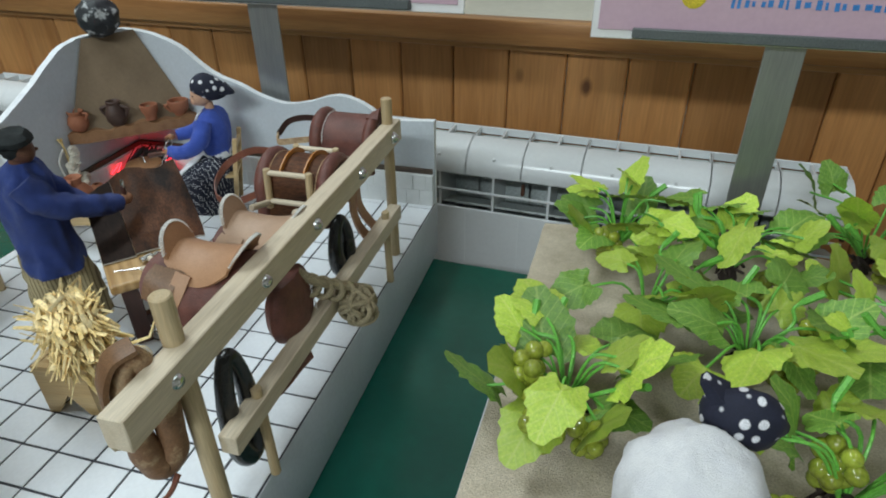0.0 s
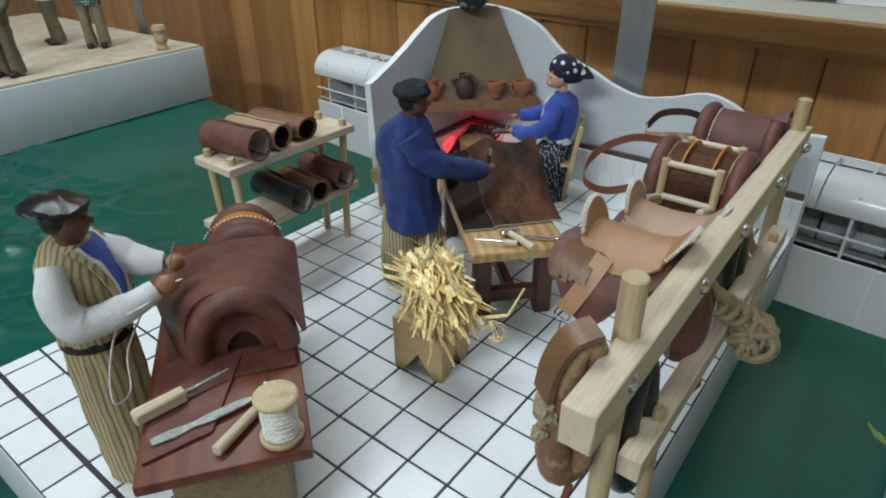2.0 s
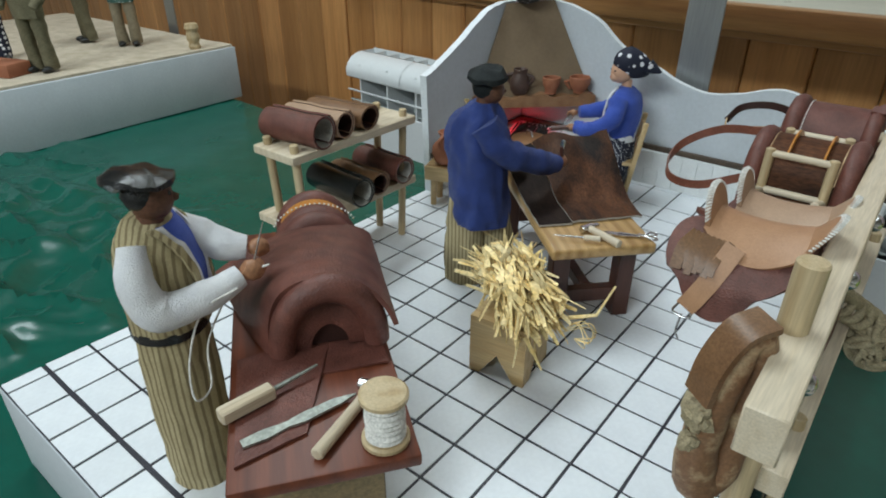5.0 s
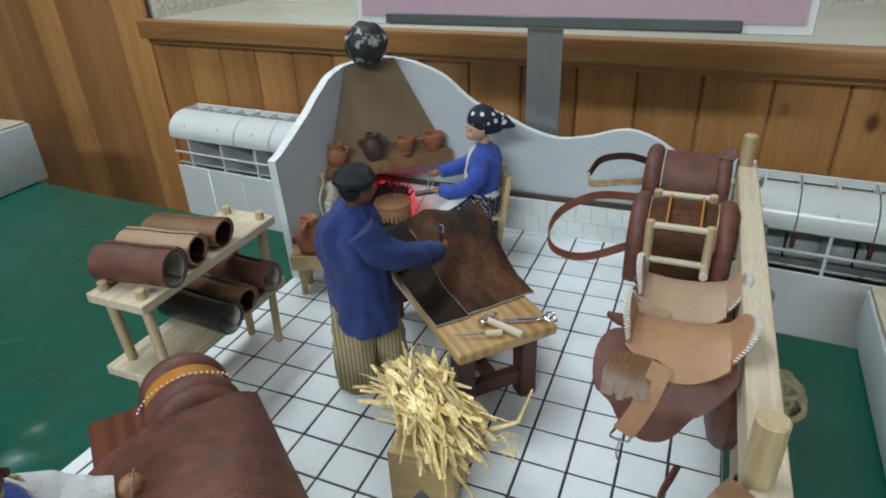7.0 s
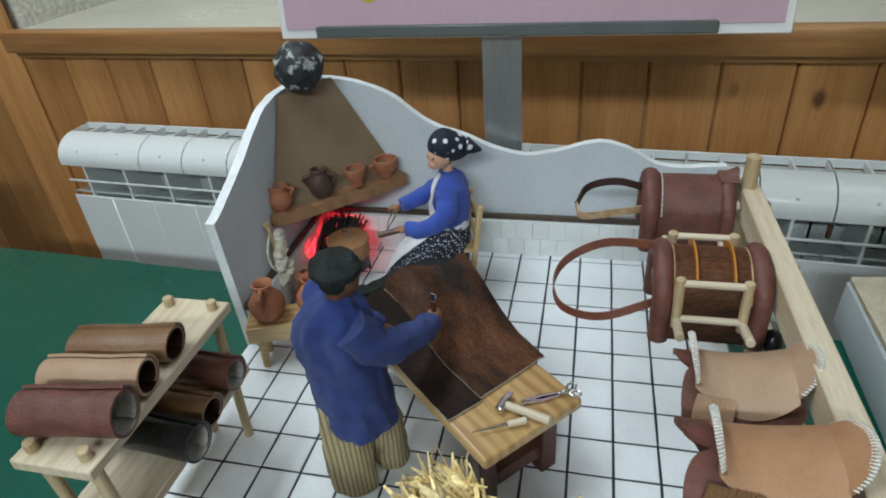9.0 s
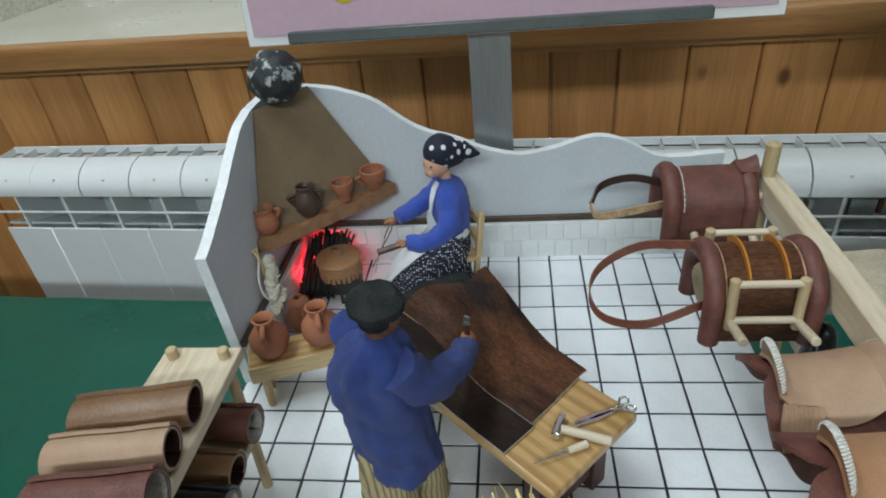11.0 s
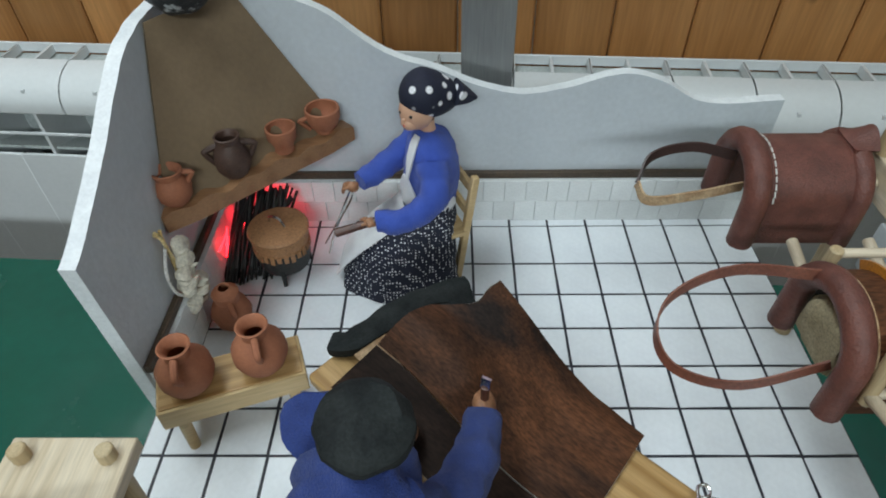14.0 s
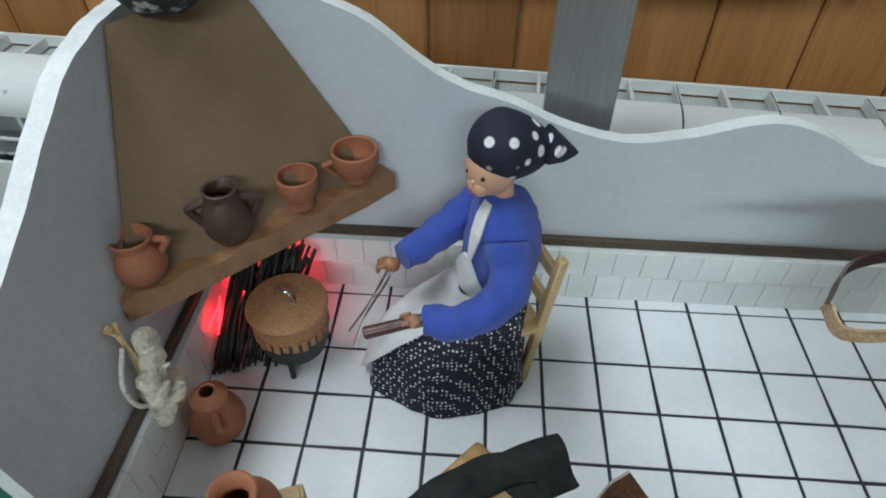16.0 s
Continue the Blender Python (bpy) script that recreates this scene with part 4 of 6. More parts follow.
# ---- straw on a carved block ----
t = thing("straw_block", "carved wooden block with notched feet", "block", pose(-0.1730, -0.3680, 0, 0, 0, 8))
bm = B()
for s in (0, 90, 180, 270):
    w = 0.0205 if s % 180 == 0 else 0.0165
    prism(bm, [(-w, 0.046), (-w, 0.0), (-w + 0.0075, 0.0), (0.0, 0.019), (w - 0.0075, 0.0), (w, 0.0), (w, 0.046)], 0.004, pose(0, 0, 0, 0, 0, s) @ pose(0, -0.0205, 0))
box(bm, (0.033, 0.033, 0.024), (0, 0, 0.0335))
part("body", bm, BOXWOOD, t)
bm = B()
r = random.Random(21)
ax = Vector((0.80, -0.52, -0.20)).normalized()
sx = ax.cross(Vector((0, 0, 1))).normalized()
sz = sx.cross(ax).normalized()
for k in range(760):
    a, q = r.uniform(0, 6.283), math.sqrt(r.random())
    off = sx * math.cos(a) * 0.0165 * q + sz * math.sin(a) * 0.0105 * q
    stray = 2.5 if k % 7 == 0 else 1.0
    pts = []
    yaw, rise = r.gauss(0, 0.13) * stray, r.gauss(0, 0.08) * stray
    kink = r.gauss(0, 0.28)
    slide = r.gauss(0, 0.010)
    L0, L1 = r.uniform(0.010, 0.030), r.uniform(0.010, 0.033)
    for f in (-1.0, -0.45, 0.1, 0.55, 1.0):
        L = (L0 if f < 0 else L1) * f
        fan = 1 + (5 if f > 0 else 4) * abs(L)
        turn = yaw + (kink if f > 0.5 or f < -0.9 else 0)
        p = off * fan + ax * (L + slide) + sx * L * turn + sz * L * rise
        p.z -= (2.6 if f > 0 else 2.0) * (L + slide) ** 2 * r.uniform(0.6, 1.4)
        pts.append(p + Vector((r.gauss(0, 0.0006), r.gauss(0, 0.0006), r.gauss(0, 0.0006))))
    w = r.choice((0.0003, 0.0005, 0.0006, 0.0008, 0.0012))
    tube(bm, pts, [w * 0.6, w, w, w * 0.95, w * 0.5], 4, flat=(1.8, 0.5), up=(r.uniform(-1, 1), r.uniform(-1, 1), 0.6))
for k in range(150):
    a, f = r.uniform(-0.3, 3.4), r.uniform(-0.024, 0.030)
    p = sx * math.cos(a) * 0.020 + sz * math.sin(a) * 0.0135 + ax * f
    d = (ax + sx * r.gauss(0, 0.32) + sz * r.gauss(0, 0.12)).normalized() * r.uniform(0.004, 0.010)
    w = r.uniform(0.0005, 0.0014)
    tube(bm, [p - d, p + sz * r.uniform(0, 0.002), p + d + sx * r.gauss(0, 0.002)], w, 4, flat=(1.6, 0.4), up=(r.uniform(-1, 1), r.uniform(-1, 1), 0.5))
for k in range(3):
    tube(bm, [sx * 0.0175 * math.cos(i * 0.524) + sz * 0.0125 * math.sin(i * 0.524) + ax * (0.004 + 0.002 * k) for i in range(12)], 0.0007, 5, closed=True)
tube(bm, [(0.036, 0.006, -0.016), (0.054, 0.014, -0.010), (0.060, 0.024, 0.010)], [0.0016, 0.0013, 0.0008], 5)
for k in range(5):
    a = 1.1 * k
    tube(bm, smooth_path([(0.040, -0.004 + 0.003 * k, -0.020), (0.052 + 0.004 * math.cos(a), 0.002 + 0.004 * math.sin(a), -0.012), (0.058, 0.008 * math.sin(a), -0.022), (0.046, 0.002, -0.026)], 4), 0.0004, 4)
single("straw_bundle", bm, STRAW, "loose tied bundle of yellow straw heaped on a wooden block", "straw", pose(-0.1765, -0.3580, 0.0600), kind="stuff")

# ---- rack with rolled leather ----
RK = pose(-0.3795, -0.3270, 0)
t = thing("leather_rack", "pale pine two-tier rack on dowel legs", "rack", RK)
for name, z, w, x in (("upper_shelf", 0.1155, 0.049, 0.0), ("lower_shelf", 0.0560, 0.049, -0.003)):
    bm = B()
    box(bm, (w, 0.141 if z > 0.1 else 0.146, 0.0072), (x, 0, z), bevel=0.0008, seg=1)
    part(name, bm, PINE, t)
for sx in (-1, 1):
    for sy in (-1, 1):
        bm = B()
        rod(bm, (sx * 0.0150, sy * 0.057, 0.0), (sx * 0.0165, sy * 0.062, 0.1255), 0.0035, 0.0035, 10, bevel=0.0006)
        part("leg", bm, PINE_Z, t)


def leather_roll(at, length, r, mat, label, tilt=0.0, turn=0.0, squash=1.0, inner=LINING, turns=1.35):
    bm = B()
    n = int(34 * turns)
    th = 0.0010

    def f(u, v):
        a = math.pi * 0.35 - 2 * math.pi * turns * u
        q = r - 0.0018 * turns * u * 1.3
        return (-length * v, q * math.cos(a), r * squash + q * math.sin(a) * squash + 0.0004 * math.sin(v * 9 + a))

    sheet(bm, f, n, 6, th * 1.6, 0, under=1)
    return single("leather_roll", bm, [mat, inner], label, "leather", pose(*at, 0, tilt, turn), group="rolls of leather on the rack")


leather_roll((-0.3495, -0.3690, 0.1195), 0.057, 0.0134, REDLEATHER, "rolled red-brown leather on the pine rack", 0, 8)
leather_roll((-0.3565, -0.3405, 0.1195), 0.060, 0.0118, ROSE, "rolled beige leather on the pine rack", 0, 8, 0.95, DARKBELT)
leather_roll((-0.3585, -0.3110, 0.1195), 0.062, 0.0136, BROWNROLL, "rolled brown leather, slightly flattened, on the pine rack", 0, 10, 0.72, DARKBELT)
leather_roll((-0.3450, -0.3370, 0.0600), 0.064, 0.0128, BLACKLEATHER, "rolled black leather with a pale inside on the lower shelf", 0, -4)
leather_roll((-0.3520, -0.3095, 0.0600), 0.058, 0.0120, BROWNROLL, "rolled brown leather on the lower shelf", 0, -2, 0.85, DARKBELT)
leather_roll((-0.3520, -0.2770, 0.0600), 0.060, 0.0122, REDLEATHER, "rolled dark red leather on the lower shelf", 0, -3)

# ---- rail frame with bolts and dowels ----
t = thing("saddle_rail", "pale pine rail frame on round posts with steel bolts", "rail")
bm = B()
box(bm, (0.0142, 0.396, 0.0205), (-0.0042, -0.294, 0.1365), (0, 0, 0.5), bevel=0.0007, seg=1)
part("top_beam", bm, PINE, t)
bm = B()
box(bm, (0.0120, 0.302, 0.0145), (0.0035, -0.282, 0.0650), bevel=0.0007, seg=1)
part("lower_beam", bm, PINE, t)
for y, h, rr in ((-0.438, 0.176, 0.0058), (-0.110, 0.171, 0.0052)):
    bm = B()
    rod(bm, (-0.0075, y, 0), (-0.0075, y, h), rr, rr, 16, bevel=0.0008)
    part("post", bm, PINE_Z, t)
for y in (-0.398, -0.160):
    bm = B()
    rod(bm, (0.0050, y, 0), (0.0040, y, 0.0790), 0.0036, 0.0036, 12, bevel=0.0006)
    part("dowel_leg", bm, PINE_Z, t)
BOLTS = (-0.455, -0.365, -0.291, -0.203, -0.121)
for k, y in enumerate(BOLTS):
    bm = B()
    lathe(bm, [(0.0050, 0), (0.0050, 0.0012), (0.0042, 0.0034), (0.0028, 0.0050), (0.0, 0.0056)], 16, pose(0.0015, y, 0.1370, 0, 90, 0))
    lathe(bm, [(0.0062, 0), (0.0062, 0.0009)], 6, pose(0.0015, y, 0.1370, 0, 90, 0))
    part("bolt", bm, METAL, t, "domed steel bolt")
    if k:
        bm = B()
        rod(bm, (-0.0135, y, 0.1370 if k != 3 else 0.122), (-0.060 if k < 4 else -0.066, y - 0.004, 0.1200 if k > 2 else 0.1220), 0.0036, 0.0036, 10, bevel=0.0005)
        part("dowel_arm", bm, PINE_X, t)


def arch(r, h, flare=0.0):
    """Points of an upturned U, y to z, from one foot over the top to the other."""
    pts = []
    for k in range(17):
        a = math.pi * k / 16
        pts.append((-math.cos(a) * (r + flare * (1 - math.sin(a))), h - r * 0.9 + r * 0.9 * math.sin(a) if k not in (0, 16) else h - r * 0.9))
    return [(pts[0][0] - flare * 0.3, 0.0)] + pts + [(pts[-1][0] + flare * 0.3, 0.0)]


def along(pts, f):
    f = max(0.0, min(0.99999, f)) * (len(pts) - 1)
    i = int(f)
    a, b = pts[i], pts[i + 1]
    return a[0] + (b[0] - a[0]) * (f - i), a[1] + (b[1] - a[1]) * (f - i)


def strap_loop(bm, p0, p1, tip, w, mi=0):
    a, b, c = Vector(p0), Vector(p1), Vector(tip)
    q = (c - (a + b) / 2)
    s = (b - a) * 0.5
    pts = [a, a + q * 0.5 - s * 0.35, a + q * 0.88 + s * 0.1, c, b + q * 0.88 - s * 0.1, b + q * 0.5 + s * 0.35, b]
    tube(bm, smooth_path(pts, 6), w, 8, mi, flat=(0.16, 1.0), up=(0, 0, 1))


# pack saddle at the back of the rail
SAD = "saddles on the rail"
t = thing("pack_saddle", "red-brown leather pack saddle with a strap loop", "saddle", pose(-0.0490, -0.1050, 0.1020), group=SAD)
A = arch(0.022, 0.047, 0.002)
bm = B()
sheet(bm, lambda u, v: (-0.022 + 0.046 * u, *along(A, v)), 8, 28, 0.0030)
part("cover", bm, REDLEATHER, t)
for x, rr in ((-0.026, 0.0068), (0.027, 0.0058)):
    bm = B()
    tube(bm, [(x, y * 0.97, z - 0.001) for y, z in A], rr, 12)
    part("padded_rim", bm, REDLEATHER, t)
bm = B()
for k in range(18):
    y, z = along(A, 0.06 + 0.88 * k / 17)
    box(bm, (0.0006, 0.0030, 0.0008), (-0.0185, y * 1.07, z + 0.0018), (math.degrees(math.atan2(z - 0.02, y)) - 90, 0, 0))
part("stitching", bm, THREAD, t)
bm = B()
sheet(bm, lambda u, v: (0.022 + 0.012 * u, -0.010 + 0.020 * v, 0.049 + 0.008 * math.sin(v * math.pi) * u), 4, 8, 0.002)
part("flap", bm, REDLEATHER, t)
bm = B()
tube(bm, smooth_path([(-0.028, 0.008, 0.034), (-0.050, 0.014, 0.036), (-0.072, 0.012, 0.031), (-0.0805, 0.002, 0.020)], 6), 0.0030, 8, flat=(0.2, 1.0))
part("strap", bm, DARKBELT, t, "dark strap")
bm = B()
tube(bm, smooth_path([(-0.0805, 0.002, 0.020), (-0.076, -0.008, 0.016), (-0.055, -0.010, 0.020), (-0.026, -0.006, 0.024)], 6), 0.0030, 8, flat=(0.2, 1.0))
part("strap", bm, SUEDE, t, "pale suede strap")

# pack saddle with a wooden frame and orange straps
t = thing("framed_pack_saddle", "leather pack saddle with pale wooden frame and orange straps", "saddle", pose(-0.0465, -0.2100, 0.1030), group=SAD)
A = arch(0.0215, 0.0470, 0.003)
bm = B()
sheet(bm, lambda u, v: (-0.022 + 0.045 * u, *along(A, v)), 8, 28, 0.0030)
part("cover", bm, HAIR, t, "dark haired hide")
for x in (-0.0275, 0.0275):
    bm = B()
    tube(bm, [(x, y * 0.98, z - 0.001) for y, z in A], 0.0062, 12)
    part("padded_rim", bm, REDLEATHER, t, "padded red leather rim")
    bm = B()
    tube(bm, [(x - math.copysign(0.0060, x), y * 1.07, z + 0.0012) for y, z in A[1:-1]], 0.0005, 6)
    part("piping", bm, SUEDE, t)
bm = B()
cloud(bm, [(-0.026, 0, 0.008, 0.003, 0.014), (-0.026, 0, 0.018, 0.0045, 0.016), (-0.026, 0, 0.028, 0.0045, 0.015), (-0.025, 0, 0.036, 0.003, 0.008)], 26, 0, 0.5, 4)
part("stuffing", bm, ROPE, t, "straw stuffing")
for x in (-0.0095, 0.0115):
    bm = B()
    tube(bm, [(x, y * 1.10, z + 0.0022) for y, z in A[4:-4]], 0.0028, 8, flat=(1.0, 0.22), up=(1, 0, 0))
    part("orange_strap", bm, ORANGE, t, "orange leather strap")
for s in (-1, 1):
    for x in (-0.0190, 0.0180):
        bm = B()
        rod(bm, (x, s * 0.0290, 0.0120), (x, s * 0.0262, 0.0455), 0.0029, 0.0031, 10, bevel=0.0005)
        part("upright_peg", bm, PINE_Z, t)
        bm = B()
        rod(bm, (x, s * 0.0290, 0.0170), (x - 0.001, s * 0.0545, 0.0245), 0.0027, 0.0027, 10, bevel=0.0005)
        part("side_peg", bm, PINE, t)
    for z, y in ((0.0185, 0.0290), (0.0425, 0.0268)):
        bm = B()
        rod(bm, (-0.0200, s * y, z), (0.0190, s * y, z), 0.0023, 0.0023, 10)
        part("cross_peg", bm, PINE_X, t)
bm = B()
strap_loop(bm, (-0.030, 0.012, 0.044), (-0.030, -0.016, 0.020), (-0.094, 0.008, 0.010), 0.0030)
part("strap_loop", bm, BELT, t, "long red-brown strap loop")


def lacing(pts, r, parent):
    """White thread stitched over an edge, stitch by stitch."""
    P = smooth_path(pts, 4)
    for a, b in zip(P, P[1:]):
        d = (b - a).normalized()
        n = Vector((d.y, -d.x, 0.2)).normalized()
        bm = B()
        tube(bm, [a - n * r + d * r * 0.4, a + Vector((0, 0, r * 0.7)), b + n * r - d * r * 0.4], 0.00065, 5)
        part("stitch", bm, THREAD, parent)


def riding_saddle(at, turn, seat_mat, skirt_mat, label, fringe, strap):
    t = thing("riding_saddle", label, "saddle", pose(*at, 0, 0, turn) @ Matrix.Scale(0.9, 4), group=SAD)
    A = arch(0.0255, 0.0420, 0.006)
    bm = B()

    def skirt(u, v):
        y, z = along(A, v)
        edge = abs(v - 0.5) * 2
        s = (u - 0.5) * 2
        w = 0.027 + ((0.014 if strap else 0.006) * math.sqrt(max(0.0, 1 - ((edge - 0.60) / 0.55) ** 2)) if s < 0 else 0.004 * edge)
        trim = 0.36 * abs(s + 0.22) ** 2.2
        y, z = along(A, 0.5 + (v - 0.5) * (1 - trim))
        return s * w, y * (1 + 0.14 * edge), z - 0.0050 + 0.0008 * noise.noise(Vector((u * 6, v * 6, at[1] * 40)))

    sheet(bm, skirt, 26, 36, 0.0028)
    part("skirt", bm, skirt_mat, t, "rounded red-brown leather skirt")
    for x in (0.024,):
        bm = B()
        tube(bm, [(x, y * 0.80, z * 0.90 - 0.003) for y, z in A[2:-2]], 0.0060, 10)
        part("padding", bm, skirt_mat, t)
    bm = B()

    def seat(u, v):
        e = abs(u - 0.5) * 2
        q = (v - 0.5) * 2
        half = 0.0165 + 0.0050 * u + 0.0075 * (1 - e * e)
        drop = (0.0150 - 0.007 * e * e) * abs(q) ** 1.8
        return (u - 0.5) * 0.052, q * half, 0.0418 + 0.0036 * e * e - drop

    sheet(bm, seat, 22, 22, 0.0020)
    part("seat", bm, seat_mat, t, "smooth tan leather seat")
    for s in (-1, 1):

        def shield(u, v, s=s):
            q = (v - 0.5) * 2
            rr = 0.0185 if s > 0 else 0.0165
            ph = q * 1.45
            y = q * 0.0150 * (1 - u) + rr * math.sin(ph) * u
            o = rr * 0.95 * math.cos(ph) ** 0.8 * u
            ox, oz = (0.72, 0.70) if s > 0 else (0.34, 0.98)
            return s * (0.0235 + ox * o), y, 0.0435 + oz * o - 0.0075 * abs(q) ** 1.8 * (1 - 0.2 * u)

        bm = B()
        sheet(bm, shield, 12, 20, 0.0024)
        end = part("shield", bm, seat_mat, t, "upturned leather end")
        lacing([shield(0.985, 0.02 + 0.96 * k / 8) for k in range(9)], 0.0016, end)
    if fringe:
        for k in range(8):
            u0 = 0.09 + 0.036 * k
            low = 0.065 + 0.012 * (k % 3) + 0.008 * k
            bm = B()
            tube(bm, smooth_path([Vector(skirt(u0 + 0.05, 0.30)) + Vector((0, -0.003, 0.004)), Vector(skirt(u0 + 0.01, 0.20)) + Vector((0, -0.0045, 0.002)), Vector(skirt(u0, low)) + Vector((0, -0.0045 - 0.0007 * (k % 2), 0))], 4), 0.0019, 8, flat=(1.0, 0.35), up=(0, 1, 0))
            part("fringe", bm, seat_mat if fringe == 2 else BROWNROLL, t)
    if strap:
        bm = B()
        tube(bm, smooth_path([(-0.006, -0.0240, 0.0350), (-0.011, -0.0345, 0.0200), (-0.016, -0.0400, 0.0080), (-0.020, -0.0420, 0.0000)], 5), 0.0056, 8, flat=(1.0, 0.17), up=(0, 1, 0))
        part("girth_strap", bm, TAN, t, "tan girth strap")
        bm = B()
        tube(bm, smooth_path([(-0.024, -0.0415, 0.001), (-0.026, -0.0420, -0.005), (-0.017, -0.0420, -0.006), (-0.016, -0.0415, 0.001)], 4), 0.0007, 6)
        tube(bm, smooth_path([(-0.021, -0.0420, -0.005), (-0.022, -0.0425, -0.016), (-0.020, -0.0420, -0.022)], 4), 0.0006, 6)
        part("buckle", bm, METAL, t, "wire buckle")
    return t


riding_saddle((-0.0395, -0.3560, 0.1110), 0, TAN, REDLEATHER, "tan leather riding saddle with white lacing over red-brown skirts", 1, True)
riding_saddle((-0.0400, -0.2930, 0.0985), 0, ROSE, REDLEATHER, "rosy leather riding saddle with white lacing and brown fringe", 2, False)


def collar(at, height, width, r, mat, label, tilt, turn, sag=0.0, lumps=0.05, size=1.0):
    """A padded horse collar, hanging: a long closed loop, thicker below."""
    t = thing("horse_collar", label, "collar", pose(*at, tilt, 0, turn) @ Matrix.Scale(size, 4), group="horse collars")
    bm = B()
    pts, rad = [], []
    n = 40
    for k in range(n):
        a = 2 * math.pi * k / n
        z = math.cos(a) * height / 2
        w = width / 2 * (0.85 + 0.25 * (1 - math.cos(a)) / 2)
        pts.append((math.sin(a) * w, sag * math.sin(a) ** 2, z))
        rad.append(r * (0.75 + 0.45 * (1 - math.cos(a)) / 2) * (1 + lumps * noise.noise(Vector((math.sin(a) * 2, math.cos(a) * 3.5, at[1] * 30)))))
    tube(bm, pts, rad, 14, closed=True, up=(0, 1, 0))
    part("padding", bm, mat, t)
    return t


c = collar((-0.0180, -0.4580, 0.1120), 0.092, 0.0190, 0.0088, WORNHIDE, "worn suede horse collar with brown leather facing, hung on rail", 4, 55, lumps=0.16, size=0.88)
bm = B()
tube(bm, smooth_path([(0.004, 0, 0.0530), (-0.0095, 0, 0.0490), (-0.0170, 0, 0.0340), (-0.0190, 0, 0.0160)], 6), 0.0074, 10, flat=(1.0, 0.24), up=(1, 0, 0))
part("facing", bm, BROWNROLL, c, "brown leather facing")
bm = B()
ball(bm, (-0.0165, 0, 0.004), 0.0075, sub=3, rough=0.5, scale=(0.8, 1.1, 1))
ball(bm, (-0.0195, -0.003, -0.008), 0.0045, sub=3, rough=0.5)
part("tuft", bm, ROPE, c, "pale tuft")
bm = B()
tube(bm, smooth_path([(0.004, -0.004, -0.058), (-0.006, -0.012, -0.062), (-0.024, -0.018, -0.060), (-0.036, -0.020, -0.056)], 6), [0.0022 - 0.00008 * k for k in range(19)], 8)
part("thong", bm, BELT, c, "leather thong")
bm = B()
tube(bm, [(0.013, 0.012, -0.010), (0.017, 0.013, -0.032)], 0.0030, 8, flat=(1, 0.3), up=(0, 1, 0))
part("orange_tab", bm, ORANGE, c, "orange leather tab")
collar((-0.0050, -0.4060, 0.0680), 0.082, 0.0200, 0.0068, BLACKLEATHER, "black leather horse collar hanging under the rail", 0, 84)
collar((-0.0080, -0.2340, 0.0850), 0.046, 0.0200, 0.0065, BLACKLEATHER, "small black leather horse collar hanging under the rail", 0, 84)

# leather girth and stirrup leathers under the rail
t = thing("stirrup_leather", "brown leather strap looped under the rail", "strap")
bm = B()
tube(bm, smooth_path([(-0.030, -0.372, 0.076), (-0.036, -0.384, 0.056), (-0.022, -0.392, 0.045), (-0.002, -0.372, 0.046), (0.006, -0.345, 0.052), (0.009, -0.335, 0.054)], 6), 0.0034, 8, flat=(0.2, 1.0))
part("band", bm, BELT, t)
t = thing("stirrup_leather", "tan leather loop hanging between the rails", "strap")
bm = B()
tube(bm, smooth_path([(-0.010, -0.188, 0.120), (-0.012, -0.180, 0.092), (-0.010, -0.158, 0.062), (-0.004, -0.150, 0.050), (-0.006, -0.162, 0.046), (-0.012, -0.182, 0.070), (-0.012, -0.196, 0.100), (-0.010, -0.194, 0.120)], 5), 0.0045, 8, flat=(1.0, 0.25), up=(1, 0, 0))
part("band", bm, TAN, t)
t = thing("saddle_bag", "red-brown leather bag hanging on the rail", "bag", pose(-0.008, -0.325, 0.092))
bm = B()
cloud(bm, [(0, 0, -0.026, 0.007, 0.014), (0, 0, -0.023, 0.010, 0.021), (0, 0, -0.008, 0.011, 0.027), (0, 0, 0.010, 0.010, 0.025), (0, 0, 0.020, 0.006, 0.019)], 22, crease=0.12, seed=3)
part("pouch", bm, REDLEATHER, t)
bm = B()
for k in range(9):
    box(bm, (0.0006, 0.0028, 0.0007), (0.0105, 0.018 - 0.0008 * k, -0.020 + 0.0040 * k), (60, 0, 0))
part("stitching", bm, THREAD, t)

# rope coil
t = thing("rope_coil", "knotted coil of hemp rope hanging on the lower rail", "rope", pose(0.0195, -0.2800, 0.0650, 0, 0, 20) @ Matrix.Scale(1.08, 4))
r = random.Random(9)
for k in range(14):
    ph, w, h = r.uniform(0, 6), r.uniform(0.009, 0.017), r.uniform(0.009, 0.016)
    spin = pose(0.004, r.uniform(-0.002, 0.002), -0.004 + r.uniform(-0.002, 0.002), r.uniform(-35, 35), r.uniform(-30, 30), r.uniform(-75, 75))
    bm = B()
    tube(bm, [spin @ Vector((0.004 * math.sin(a * 2 + ph), w * math.sin(a), h * math.cos(a))) for a in [2 * math.pi * i / 28 for i in range(28)]], 0.0019, 8, closed=True)
    part("strand", bm, ROPE, t)
bm = B()
for k in range(4):
    y = -0.004 - 0.005 * k
    tube(bm, [(0.0055 * math.cos(a) - 0.004 - 0.007 * k, y + 0.002 * math.sin(a), 0.010 + 0.006 * k + 0.0065 * math.sin(a)) for a in [2 * math.pi * i / 14 for i in range(14)]], 0.0022, 8, closed=True)
